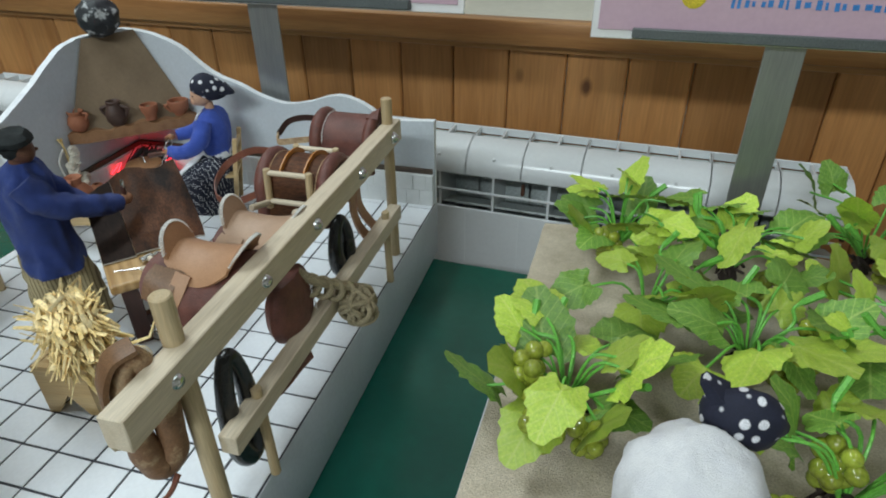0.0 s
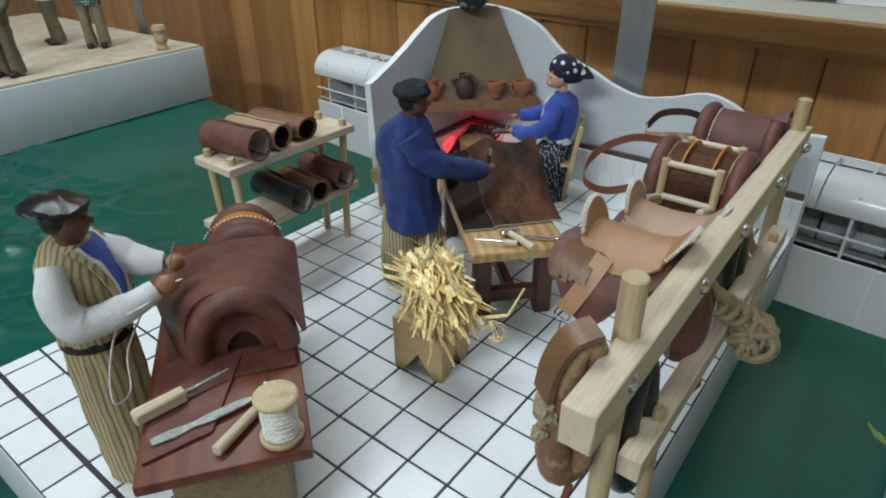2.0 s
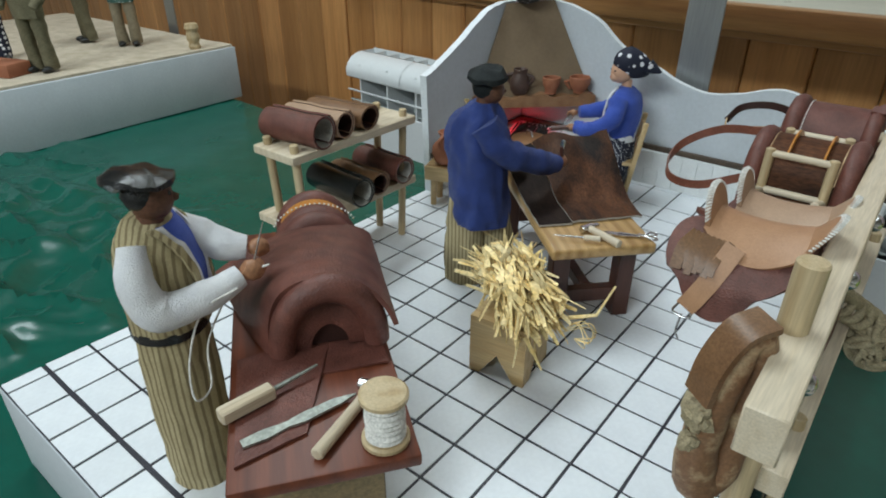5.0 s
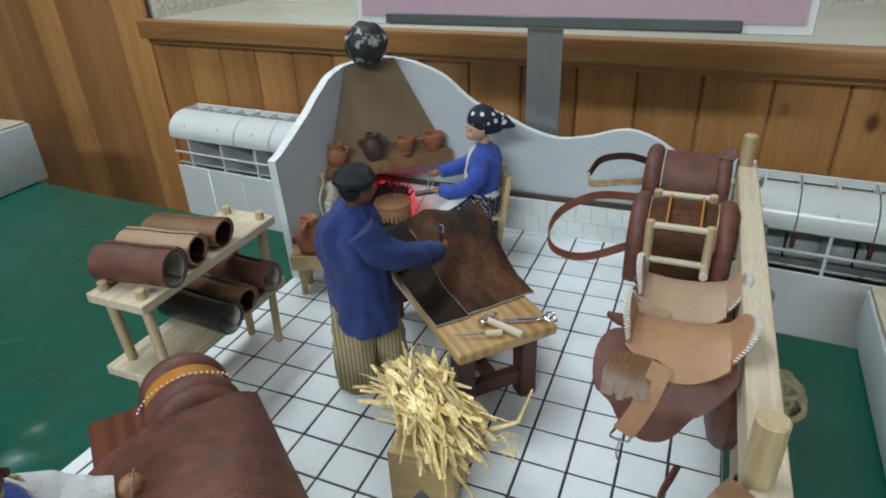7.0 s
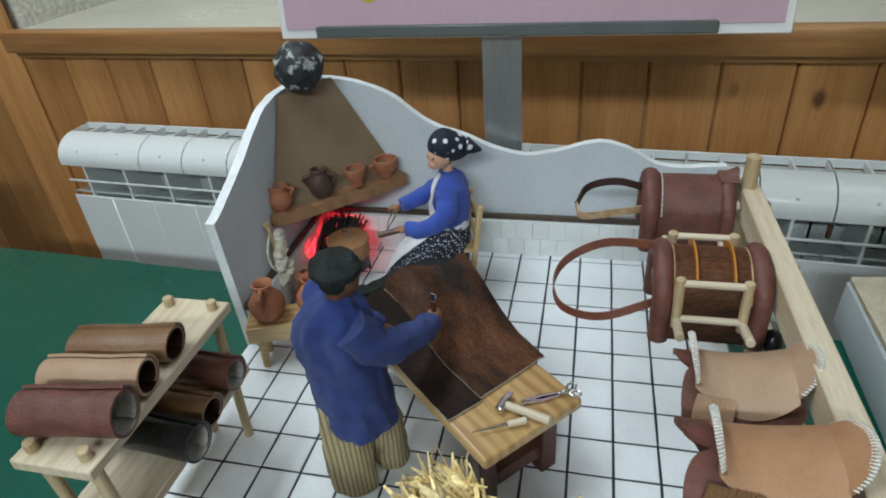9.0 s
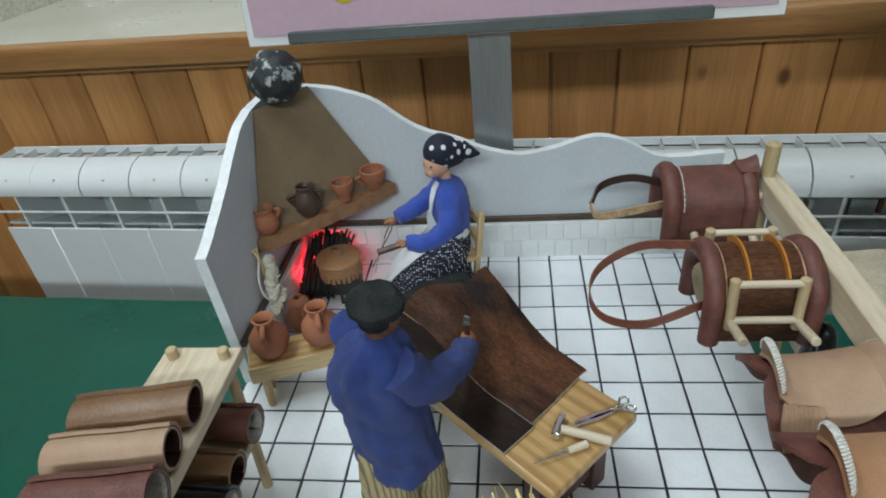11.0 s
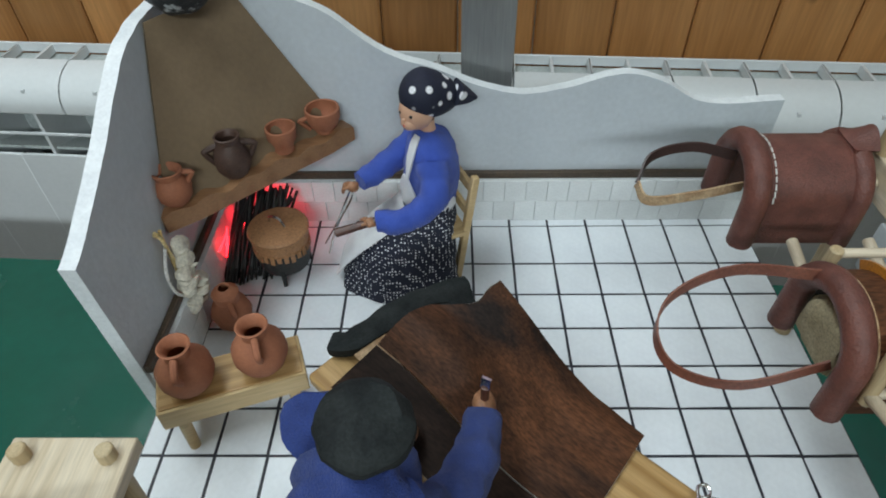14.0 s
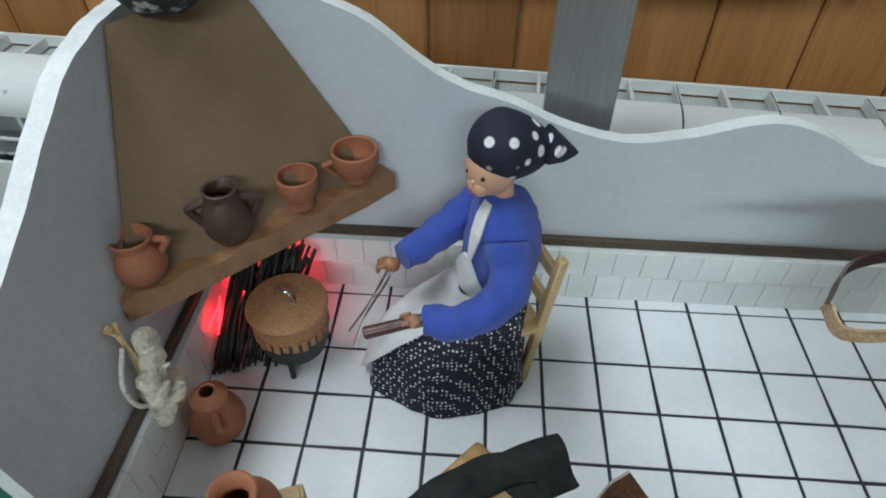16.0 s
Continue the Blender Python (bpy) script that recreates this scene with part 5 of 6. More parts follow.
tube(bm, smooth_path([(0.0, 0.0, 0.012), (-0.012, -0.010, 0.022), (-0.022, -0.020, 0.032), (-0.032, -0.022, 0.042)], 5), 0.0034, 8)
part("knot", bm, ROPE, t)

# ---- work bench with the saddles being made ----
BEN = pose(-0.2265, -0.4970, 0, 0, 0, -35.9)
t = thing("saddler_bench", "red-stained wooden work bench on an ochre box", "bench", BEN)
bm = B()
box(bm, (0.223, 0.079, 0.0065), (0, 0, 0.0820), bevel=0.0012)
part("benchtop", bm, REDWOOD, t)
bm = B()
box(bm, (0.165, 0.056, 0.0785), (0.010, -0.002, 0.0393), bevel=0.0008, seg=1)
part("base_box", bm, BENCHBOX, t)


def on_bench(x, y, z, turn=0.0):
    return BEN @ pose(x, y, z, 0, 0, turn)


t = thing("unfinished_saddle", "dark red-brown leather saddle cover being stitched over an arch", "saddle", BEN)
bm = B()


def big(u, v):
    """Leather draped over the arch: round in front, spreading and falling towards the back, a flap on one side."""
    f = 1 - u
    x = 0.031 - 0.090 * f
    top = 0.1278 - 0.005 * f - 0.011 * f * f
    yc = 0.0105
    if v < 0.5:
        s = (0.5 - v) * 2
        y = yc - (0.0292 + 0.031 * f ** 0.8) * (math.sin(s * math.pi / 2) * (1 - f) + s * f)
        z = 0.0878 + (top - 0.0878) * (1 - s ** (3.0 - 1.3 * f))
    else:
        s = (v - 0.5) * 2
        y = yc + (0.0335 + 0.002 * f) * (0.5 * math.sin(s * math.pi / 2) + 0.5 * s)
        z = 0.0985 + (top - 0.0985) * (1 - s ** 1.9)
        x += 0.006 * s * s * (1 - 2 * f)
    fold = 0.0012 * noise.noise(Vector((x * 45, y * 45, 2))) + 0.0007 * noise.noise(Vector((x * 120, y * 60, 5)))
    return x, y, z + fold


sheet(bm, big, 34, 48, 0.0026)
part("cover", bm, REDLEATHER, t)
bm = B()
ARCH_RIM = [(0.0305, 0.0105 - 0.0240 * math.cos(math.pi * k / 24), 0.0875 + 0.0350 * math.sin(math.pi * k / 24) ** 0.9) for k in range(25)]
tube(bm, ARCH_RIM, [0.0066 + 0.0012 * math.sin(math.pi * k / 24) for k in range(25)], 16)
part("padded_rim", bm, REDLEATHER, t)
bm = B()
sheet(bm, lambda u, v: (0.0300 + 0.0006 * math.sin(v * 9), 0.0105 - (0.0095 + 0.0135 * u) * math.cos(math.pi * v), 0.0875 + (0.0130 + 0.0200 * u) * math.sin(math.pi * v) ** 0.9), 5, 26, 0.0016)
part("front_panel", bm, REDLEATHER, t, "flat leather front of the arch")
# flat disc in a dark leather colour that stands in for the hollow's shade
bm = B()
n = 18
cen = bm.verts.new((0.0280, 0.0105, 0.0880))
vs = [bm.verts.new((0.0280, 0.0105 - 0.0100 * math.cos(math.pi * k / n), 0.0875 + 0.0135 * math.sin(math.pi * k / n))) for k in range(n + 1)]
for a, b in zip(vs, vs[1:]):
    bm.faces.new((cen, a, b))
part("inner_arch", bm, DARKBELT, t, "dark disc toned as the shaded hollow of the arch")

t = thing("small_saddle_arch", "small padded saddle arch with an orange band", "saddle", BEN @ pose(-0.078, 0.013, 0.0855) @ Matrix.Scale(0.92, 4))
A = arch(0.0165, 0.0310, 0.003)
for x, rr in ((0.016, 0.0090), (0.007, 0.0100), (-0.021, 0.0080)):
    bm = B()
    tube(bm, [(x + (0.003 if x < 0 else 0), y * 0.95, z * (1.0 if x > 0 else 1.06) - 0.003) for y, z in A], rr, 12)
    part("padded_rim", bm, REDLEATHER, t)
bm = B()
sheet(bm, lambda u, v: (-0.021 + 0.022 * u, along(A, v)[0] * 1.12, along(A, v)[1] * 1.06), 6, 26, 0.003)
part("orange_band", bm, ORANGE, t, "orange leather band")
for x in (0.0015,):
    bm = B()
    for k in range(22):
        y, z = along(A, 0.1 + 0.8 * k / 21)
        ball(bm, (x, y * 1.46, z * 1.12 + 0.0018), 0.0009, sub=1)
    part("stitching", bm, THREAD, t)
bm = B()
rod(bm, (0.021, 0, 0.0), (0.018, 0.003, 0.017), 0.0050, 0.0032, 8)
ball(bm, (0.019, 0.002, 0.017), 0.0045, sub=1, rough=0.3)
part("core", bm, ROPE, t)

bm = B()


def scrap(u, v):
    x = 0.030 + 0.070 * u - 0.012 * v
    y = -0.036 + (0.030 + 0.018 * (1 - u)) * v
    return x, y, 0.0864 + 0.0005 * noise.noise(Vector((x * 90, y * 90, 0)))


sheet(bm, scrap, 16, 10, 0.0014)
single("leather_scrap", bm, REDLEATHER, "dark red leather scrap lying on the bench", "leather", BEN)
bm = B()
sheet(bm, lambda u, v: (0.020 + 0.030 * u, -0.005 + 0.042 * v, 0.0861 + 0.0006 * math.sin(u * 5 + v * 3)), 10, 10, 0.0012)
single("leather_scrap", bm, REDLEATHER, "dark red leather offcut lying beside the saddle", "leather", BEN)
t = thing("awl", "awl with a square wooden handle on the bench", "awl", on_bench(0.0735, -0.0420, 0.0880, 118))
bm = B()
box(bm, (0.026, 0.0070, 0.0070), (0.013, 0, 0.0030), bevel=0.0010, seg=1)
part("grip", bm, PINE_X, t)
bm = B()
rod(bm, (0.026, 0, 0.003), (0.050, 0, 0.004), 0.0013, 0.0007, 8)
part("spike", bm, DULLMETAL, t)
bm = B()
prism(bm, [(0.0, -0.0022), (0.010, -0.0032), (0.020, -0.0018), (0.028, -0.0028), (0.046, -0.0012), (0.054, 0.0008), (0.044, 0.0034), (0.028, 0.0030), (0.020, 0.0016), (0.010, 0.0028), (0.0, 0.0022)], 0.0013, on_bench(0.0890, -0.0330, 0.0886, 109) @ pose(0, 0, 0, -90, 0, 0))
single("saddler_knife", bm, DULLMETAL, "grey metal saddler's knife on the bench", "knife")
hammer("tack_hammer", on_bench(0.0700, 0.0250, 0.0858, -40), 0.044, "small hammer with a pale round handle on the bench")
t = thing("thread_spool", "wooden spool of white thread on the bench", "spool", on_bench(0.0990, 0.0265, 0.0853))
for z in (0.0, 0.0235):
    bm = B()
    lathe(bm, [(0.0095, z), (0.0105, z + 0.0008), (0.0105, z + 0.0026), (0.0095, z + 0.0034)], 26)
    part("flange", bm, PINE_Z, t)
bm = B()
lathe(bm, [(0.0082 + 0.0007 * math.sin(k * 1.9), 0.0034 + 0.0201 * k / 24) for k in range(25)], 24)
part("thread", bm, THREAD, t, "wound white thread")
bm = B()
tube(bm, smooth_path([BEN @ Vector((0.042, -0.028, 0.136)), BEN @ Vector((0.036, -0.046, 0.122)), BEN @ Vector((0.042, -0.055, 0.100)), BEN @ Vector((0.058, -0.053, 0.090)), BEN @ Vector((0.048, -0.047, 0.0885)), BEN @ Vector((0.034, -0.046, 0.105)), BEN @ Vector((0.020, -0.030, 0.127)), BEN @ Vector((0.024, -0.014, 0.136))], 8), 0.0005, 6)
single("sewing_thread", bm, THREAD, "white sewing thread hanging in a loop from the saddle", "thread")

# ---- dolls (plain figures, one mesh each) and what they hold ----
def limb(bm, pts, radii, mi, seg=14):
    P = smooth_path(pts, 9)
    n = len(P) - 1
    rr = []
    for i in range(n + 1):
        f = i / n * (len(radii) - 1)
        k = min(int(f), len(radii) - 2)
        rr.append((radii[k] + (radii[k + 1] - radii[k]) * (f - k)) * (1 + 0.10 * noise.noise(Vector(P[i]) * 120)))
    tube(bm, P, rr, seg + 6, mi)


def beret(bm, at, r, mi, tilt=(0, 0, 0), crumple=0.0012, flat=1.0):
    m = pose(*at, *tilt) @ Matrix.Diagonal((1, 1, flat, 1))
    old = set(bm.verts)
    lathe(bm, [(r * 0.55, -0.004), (r * 0.72, -0.002), (r * 1.06, 0.0016), (r * 1.02, 0.0052), (r * 0.72, 0.0086), (r * 0.30, 0.0100), (0.0, 0.0104)], 34, m, mi)
    for v in bm.verts:
        if v not in old:
            v.co += Vector((0.5, 0.5, 1)) * crumple * noise.noise(v.co * 150)


# the cutter, in a blue smock, leaning over the table
bm = B()
cloud(bm, [(-0.268, -0.297, 0.0004, 0.0160, 0.0125), (-0.268, -0.297, 0.020, 0.0165, 0.0130), (-0.267, -0.295, 0.045, 0.0175, 0.0150), (-0.265, -0.292, 0.075, 0.0180, 0.0160)], 22, 0, 0.10, 1)
cloud(bm, [(-0.249, -0.272, 0.0004, 0.0140, 0.0120), (-0.250, -0.273, 0.020, 0.0150, 0.0130), (-0.252, -0.277, 0.045, 0.0165, 0.0150), (-0.256, -0.282, 0.075, 0.0170, 0.0160)], 22, 0, 0.10, 2)
cloud(bm, [(-0.2580, -0.2885, 0.0570, 0.0245, 0.0225), (-0.2580, -0.2885, 0.0640, 0.0255, 0.0240), (-0.2600, -0.2880, 0.082, 0.0240, 0.0230), (-0.2630, -0.2870, 0.104, 0.0235, 0.0220), (-0.2650, -0.2860, 0.124, 0.0240, 0.0220), (-0.2650, -0.2850, 0.139, 0.0232, 0.0200), (-0.2625, -0.2845, 0.149, 0.0150, 0.0140), (-0.2605, -0.2840, 0.1545, 0.0085, 0.0082)], 34, 1, 0.22, 5)
limb(bm, [(-0.2500, -0.2980, 0.142), (-0.2380, -0.2900, 0.122), (-0.2250, -0.2620, 0.108), (-0.2200, -0.2380, 0.1000)], [0.0125, 0.0115, 0.0100, 0.0085], 1)
limb(bm, [(-0.2820, -0.2640, 0.140), (-0.2780, -0.2520, 0.120), (-0.2680, -0.2440, 0.102), (-0.2580, -0.2400, 0.0920)], [0.0120, 0.0110, 0.0098, 0.0082], 1)
ball(bm, (-0.2190, -0.2310, 0.1000), 0.0062, 2, 2, (0.9, 1.3, 0.8), 0.25)
ball(bm, (-0.2540, -0.2380, 0.0900), 0.0055, 2, 2, (1.2, 1.0, 0.8), 0.25)
limb(bm, [(-0.2610, -0.2840, 0.150), (-0.2595, -0.2830, 0.160)], [0.0064, 0.0068], 3)
ball(bm, (-0.2570, -0.2810, 0.1640), 0.0108, 3, 3, (0.95, 0.95, 1.12))
ball(bm, (-0.2500, -0.2730, 0.1625), 0.0018, 3, 1)
ball(bm, (-0.2598, -0.2835, 0.1665), 0.0110, 4, 2, (1.0, 1.0, 1.0))
beret(bm, (-0.2590, -0.2830, 0.1710), 0.0145, 4, (8, 6, 0), 0.0020)
wrinkle(bm, (0, 1), 0.0022, 72)
single("cutter_doll", bm, [CORD, BLUE, SKIN, DARKSKIN, BLACKFELT], "doll in blue smock, striped trousers and black beret cutting hide", "doll")
t = thing("paring_knife", "small metal paring knife with dark grip over the hide", "knife", pose(-0.2190, -0.2300, 0.1010, 0, 0, 60))
bm = B()
rod(bm, (0, 0, -0.006), (0, 0, 0.012), 0.0018, 0.0020, 8)
part("grip", bm, DARKWOOD, t)
bm = B()
tube(bm, [(0, 0, 0.011), (0.001, 0, 0.017)], 0.0018, 8, flat=(1.2, 0.4))
part("blade", bm, METAL, t)

# the woman sitting by the fire
bm = B()
SKIRT = [(0.0006, -0.2705, -0.0570, 0.0450, 0.0300), (0.010, -0.2705, -0.0565, 0.0430, 0.0285), (0.024, -0.2690, -0.0555, 0.0395, 0.0262), (0.038, -0.2650, -0.0535, 0.0345, 0.0245), (0.052, -0.2575, -0.0510, 0.0275, 0.0220), (0.063, -0.2500, -0.0490, 0.0195, 0.0185), (0.071, -0.2470, -0.0480, 0.0165, 0.0155)]
JACKET = [(0.0700, -0.2475, -0.0480, 0.0168, 0.0165), (0.082, -0.2470, -0.0480, 0.0180, 0.0188), (0.098, -0.2460, -0.0475, 0.0182, 0.0212), (0.110, -0.2460, -0.0465, 0.0155, 0.0212), (0.117, -0.2470, -0.0455, 0.0112, 0.0155), (0.1215, -0.2475, -0.0450, 0.0060, 0.0065)]
cloud(bm, [(x, y, z, rx, ry) for z, x, y, rx, ry in SKIRT], 46, 0, 0.10, 2)
cloud(bm, [(-0.247, -0.048, 0.066, 0.0174, 0.0168), (-0.2475, -0.048, 0.073, 0.0172, 0.0166)], 26, 1, 0.02, 2)
cloud(bm, [(x, y, z, rx, ry) for z, x, y, rx, ry in JACKET], 30, 2, 0.07, 7)


def round_body(rings, z, degrees, out):
    """A point on a body of rings, at a height and a bearing, proud of it by out."""
    k = max(i for i in range(len(rings) - 1) if rings[i][0] <= z + 1e-9)
    f = (z - rings[k][0]) / (rings[k + 1][0] - rings[k][0])
    x, y, rx, ry = (a + (b - a) * f for a, b in zip(rings[k][1:], rings[k + 1][1:]))
    a = math.radians(degrees)
    return x + (rx + out) * math.cos(a), y + (ry + out) * math.sin(a), z


# apron over the skirt, its bib, and the blouse in the jacket's opening
sheet(bm, lambda u, v: round_body(SKIRT, 0.006 + 0.064 * u, 118 + (70 + 52 * u ** 0.8) * v, 0.0032 + 0.0010 * math.sin(v * 14 + u * 3)), 22, 26, 0.0012, 1)
sheet(bm, lambda u, v: round_body(JACKET, 0.0705 + 0.026 * u, 216 + (v - 0.5) * (96 - 84 * u), 0.0020), 10, 10, 0.0012, 1)
sheet(bm, lambda u, v: round_body(JACKET, 0.0940 + 0.0265 * u, 222 + (v - 0.5) * (4 + 24 * u), 0.0018), 12, 6, 0.0012, 1)
limb(bm, [(-0.2450, -0.0670, 0.111), (-0.2440, -0.0800, 0.094), (-0.2600, -0.0880, 0.083), (-0.2790, -0.0880, 0.081)], [0.0092, 0.0096, 0.0086, 0.0068], 2)
limb(bm, [(-0.2500, -0.0270, 0.111), (-0.2600, -0.0250, 0.098), (-0.2780, -0.0420, 0.090), (-0.2930, -0.0560, 0.088)], [0.0090, 0.0090, 0.0082, 0.0066], 2)
for hx, hy, hz in ((-0.2840, -0.0880, 0.0805), (-0.2975, -0.0600, 0.0870)):
    ball(bm, (hx, hy, hz), 0.0040, 3, 2, (1.2, 0.9, 0.9), 0.3)
    for k in range(3):
        limb(bm, [(hx - 0.002, hy - 0.002 + 0.0024 * k, hz + 0.001), (hx - 0.0055, hy - 0.0025 + 0.0026 * k, hz - 0.0005), (hx - 0.0062, hy - 0.0020 + 0.0024 * k, hz - 0.0036)], [0.0013, 0.0012, 0.0009], 3, 6)
limb(bm, [(-0.2475, -0.0450, 0.118), (-0.2485, -0.0448, 0.128)], [0.0050, 0.0050], 4)
FACE = Vector((-0.2540, -0.0482, 0.1366))
fwd, side = Vector((-0.66, -0.751, 0)), Vector((0.751, -0.66, 0))
ball(bm, FACE, 0.0113, 4, 3, (0.98, 0.95, 1.12))
ball(bm, FACE + fwd * 0.0112 + Vector((0, 0, -0.0018)), 0.0012, 4, 1)
ball(bm, FACE + fwd * 0.0058 + Vector((0, 0, -0.0056)), 0.0062, 4, 2, (1, 1, 0.9))
for s in (-1, 1):
    ball(bm, FACE + fwd * 0.0094 + side * s * 0.0042 + Vector((0, 0, 0.0010)), 0.0011, 6, 2, (1, 1, 1.1))
ball(bm, FACE + fwd * 0.0110 + Vector((0, 0, -0.0056)), 0.0012, 7, 2, (0.9, 1.3, 0.6))
# kerchief: a cap that leaves the face open, with a knotted tail
res = bmesh.ops.create_icosphere(bm, subdivisions=4, radius=1)
for v in res["verts"]:
    c = v.co.copy()
    c.x += max(0, c.x) ** 2 * 0.45
    v.co = Vector((-0.2492, -0.0428, 0.1452)) + Vector((0.906 * c.x - 0.30 * c.y, 0.42 * c.x + 0.906 * c.y, c.z * 0.94 - max(0, c.x) * 0.25)) * 0.0163
use(bm, {f for v in res["verts"] for f in v.link_faces}, 5)
tube(bm, [(-0.2300, -0.0400, 0.1440), (-0.2235, -0.0380, 0.1405), (-0.2170, -0.0362, 0.1380)], [0.0088, 0.0056, 0.0012], 12, 5, flat=(1.0, 0.7))
wrinkle(bm, (0, 2), 0.0012, 100)
single("seated_doll", bm, [SKIRTDOT, WHITECLOTH, BRIGHTBLUE, SKIN, PALESKIN, NAVYDOT, SOOT, LIPS], "doll in blue jacket and dotted skirt seated by the fire", "doll")

t = thing("ladder_chair", "small pale wooden ladder-back chair by the hearth", "chair", Matrix.Translation((-0.2195, -0.0545, 0)) @ pose(0, 0, 0, 0, 0, 24) @ Matrix.Translation((0.2195, 0.0600, 0)))
for y, top in ((-0.060, 0.087), (-0.022, 0.087)):
    bm = B()
    box(bm, (0.0052, 0.0052, 0.092), (-0.2235, y, 0.0440), (0, 8, 0), bevel=0.0008, seg=1)
    part("back_post", bm, BOXWOOD, t)
    bm = B()
    box(bm, (0.005, 0.005, 0.044), (-0.258, y, 0.0220), bevel=0.0006, seg=1)
    part("leg", bm, BOXWOOD, t)
for z in (0.060, 0.079):
    bm = B()
    box(bm, (0.0035, 0.040, 0.0070), (-0.2235 + (z - 0.044) * 0.14, -0.041, z), (0, 8, 0), bevel=0.0006, seg=1)
    part("slat", bm, BOXWOOD, t)
bm = B()
box(bm, (0.042, 0.044, 0.004), (-0.2430, -0.041, 0.0440), bevel=0.0008, seg=1)
part("seat", bm, BOXWOOD, t)

t = thing("fire_tongs", "bent wire fire tongs held over the pot", "tongs")
for s in (-1, 1):
    bm = B()
    tube(bm, smooth_path([(-0.2975, -0.0600, 0.0880), (-0.3010 + s * 0.002, -0.0640 + s * 0.003, 0.078), (-0.3100, -0.0660 - s * 0.003, 0.060), (-0.3190 + s * 0.002, -0.0690 - s * 0.005, 0.040)], 6), 0.0007, 6)
    part("arm", bm, METAL, t)
t = thing("bellows_stick", "short dark wooden stick held in the doll's fist", "stick")
bm = B()
rod(bm, (-0.2790, -0.0870, 0.0815), (-0.3060, -0.0930, 0.0760), 0.0026, 0.0030, 10, bevel=0.0006)
part("shaft", bm, DARKWOOD, t)

# the saddler at the bench, in a corduroy waistcoat
bm = B()
VEST = [(0.106, 0.0182, 0.0195), (0.120, 0.0195, 0.0212), (0.137, 0.0192, 0.0215), (0.150, 0.0160, 0.0200), (0.158, 0.0118, 0.0155), (0.164, 0.0072, 0.0085)]
cloud(bm, [(0, 0, 0.0004, 0.0168, 0.0178), (0, 0, 0.030, 0.0178, 0.0185), (0, 0, 0.070, 0.0186, 0.0190), (0, 0, 0.098, 0.0176, 0.0182), (0, 0, 0.104, 0.0172, 0.0178)], 30, 0, 0.12, 3)
cloud(bm, [(0, 0, 0.1015, 0.0184, 0.0192), (0, 0, 0.1070, 0.0185, 0.0194)], 30, 1, 0.03, 3)
cloud(bm, [(0.0012 * math.sin((z - 0.106) * 50), 0, z, rx, ry) for z, rx, ry in VEST], 30, 0, 0.08, 4)


def chest(z, y, out):
    """A point on the front of the waistcoat, a little proud of it."""
    k = max(i for i in range(len(VEST) - 1) if VEST[i][0] <= z)
    f = (z - VEST[k][0]) / (VEST[k + 1][0] - VEST[k][0])
    rx = VEST[k][1] + (VEST[k + 1][1] - VEST[k][1]) * f
    ry = VEST[k][2] + (VEST[k + 1][2] - VEST[k][2]) * f
    return (rx * math.sqrt(max(0.05, 1 - (y / ry) ** 2)) + out + 0.0012 * math.sin((z - 0.106) * 50), y, z)


sheet(bm, lambda u, v: chest(0.1130 + 0.0470 * u, (v - 0.5) * (0.003 + 0.017 * u), 0.0014), 16, 12, 0.0012, 3)
for s in (-1, 1):
    sheet(bm, lambda u, v, s=s: chest(0.1110 + 0.0490 * u, s * (0.0010 + 0.0072 * u + 0.0042 * v), 0.0024), 16, 5, 0.0014, 2)
    sheet(bm, lambda u, v, s=s: chest(0.1090 + 0.0510 * u, s * (0.0034 + 0.0078 * u + 0.0030 * v), 0.0034), 16, 5, 0.0018, 0)
wrinkle(bm, (0, 2), 0.0011, 100)
bmesh.ops.transform(bm, matrix=pose(-0.2566, -0.5566, 0, 0, 0, 40), verts=bm.verts[:])
body, bm = bm, B()
limb(bm, [(0.001, 0, 0.158), (0.003, 0, 0.168)], [0.0058, 0.0058], 5)
ball(bm, (0.0040, 0, 0.1720), 0.0098, 5, 3, (1.0, 0.90, 1.12))
ball(bm, (0.0140, 0, 0.1712), 0.0018, 5, 1, (1.2, 0.8, 1.3))
for s in (-1, 1):
    ball(bm, (0.0124, s * 0.0036, 0.1745), 0.0012, 1, 1)
ball(bm, (0.0010, 0, 0.1745), 0.0098, 1, 2, (0.95, 0.98, 0.95))
beret(bm, (0.0000, 0, 0.1795), 0.0146, 1, (-4, 8, 0), 0.0026, 0.66)
bmesh.ops.transform(bm, matrix=pose(-0.2522, -0.5578, 0, 0, 0, 58), verts=bm.verts[:])
turned = bpy.data.meshes.new("turned_head")
bm.to_mesh(turned)
bm.free()
bm = body
bm.from_mesh(turned)
bpy.data.meshes.remove(turned)
limb(bm, [(-0.2468, -0.5690, 0.1540), (-0.2395, -0.5745, 0.1390), (-0.2345, -0.5690, 0.1250), (-0.2270, -0.5480, 0.1270), (-0.2245, -0.5330, 0.1310)], [0.0062, 0.0086, 0.0092, 0.0078, 0.0056], 2)
limb(bm, [(-0.2590, -0.5460, 0.1530), (-0.2515, -0.5350, 0.1440), (-0.2420, -0.5270, 0.1390), (-0.2360, -0.5200, 0.1370)], [0.0080, 0.0092, 0.0082, 0.0058], 2)
ball(bm, (-0.2215, -0.5275, 0.1330), 0.0056, 4, 2, (0.95, 1.15, 0.95), 0.3)
ball(bm, (-0.2320, -0.5160, 0.1370), 0.0050, 4, 2, (1.0, 1.1, 0.9), 0.3)
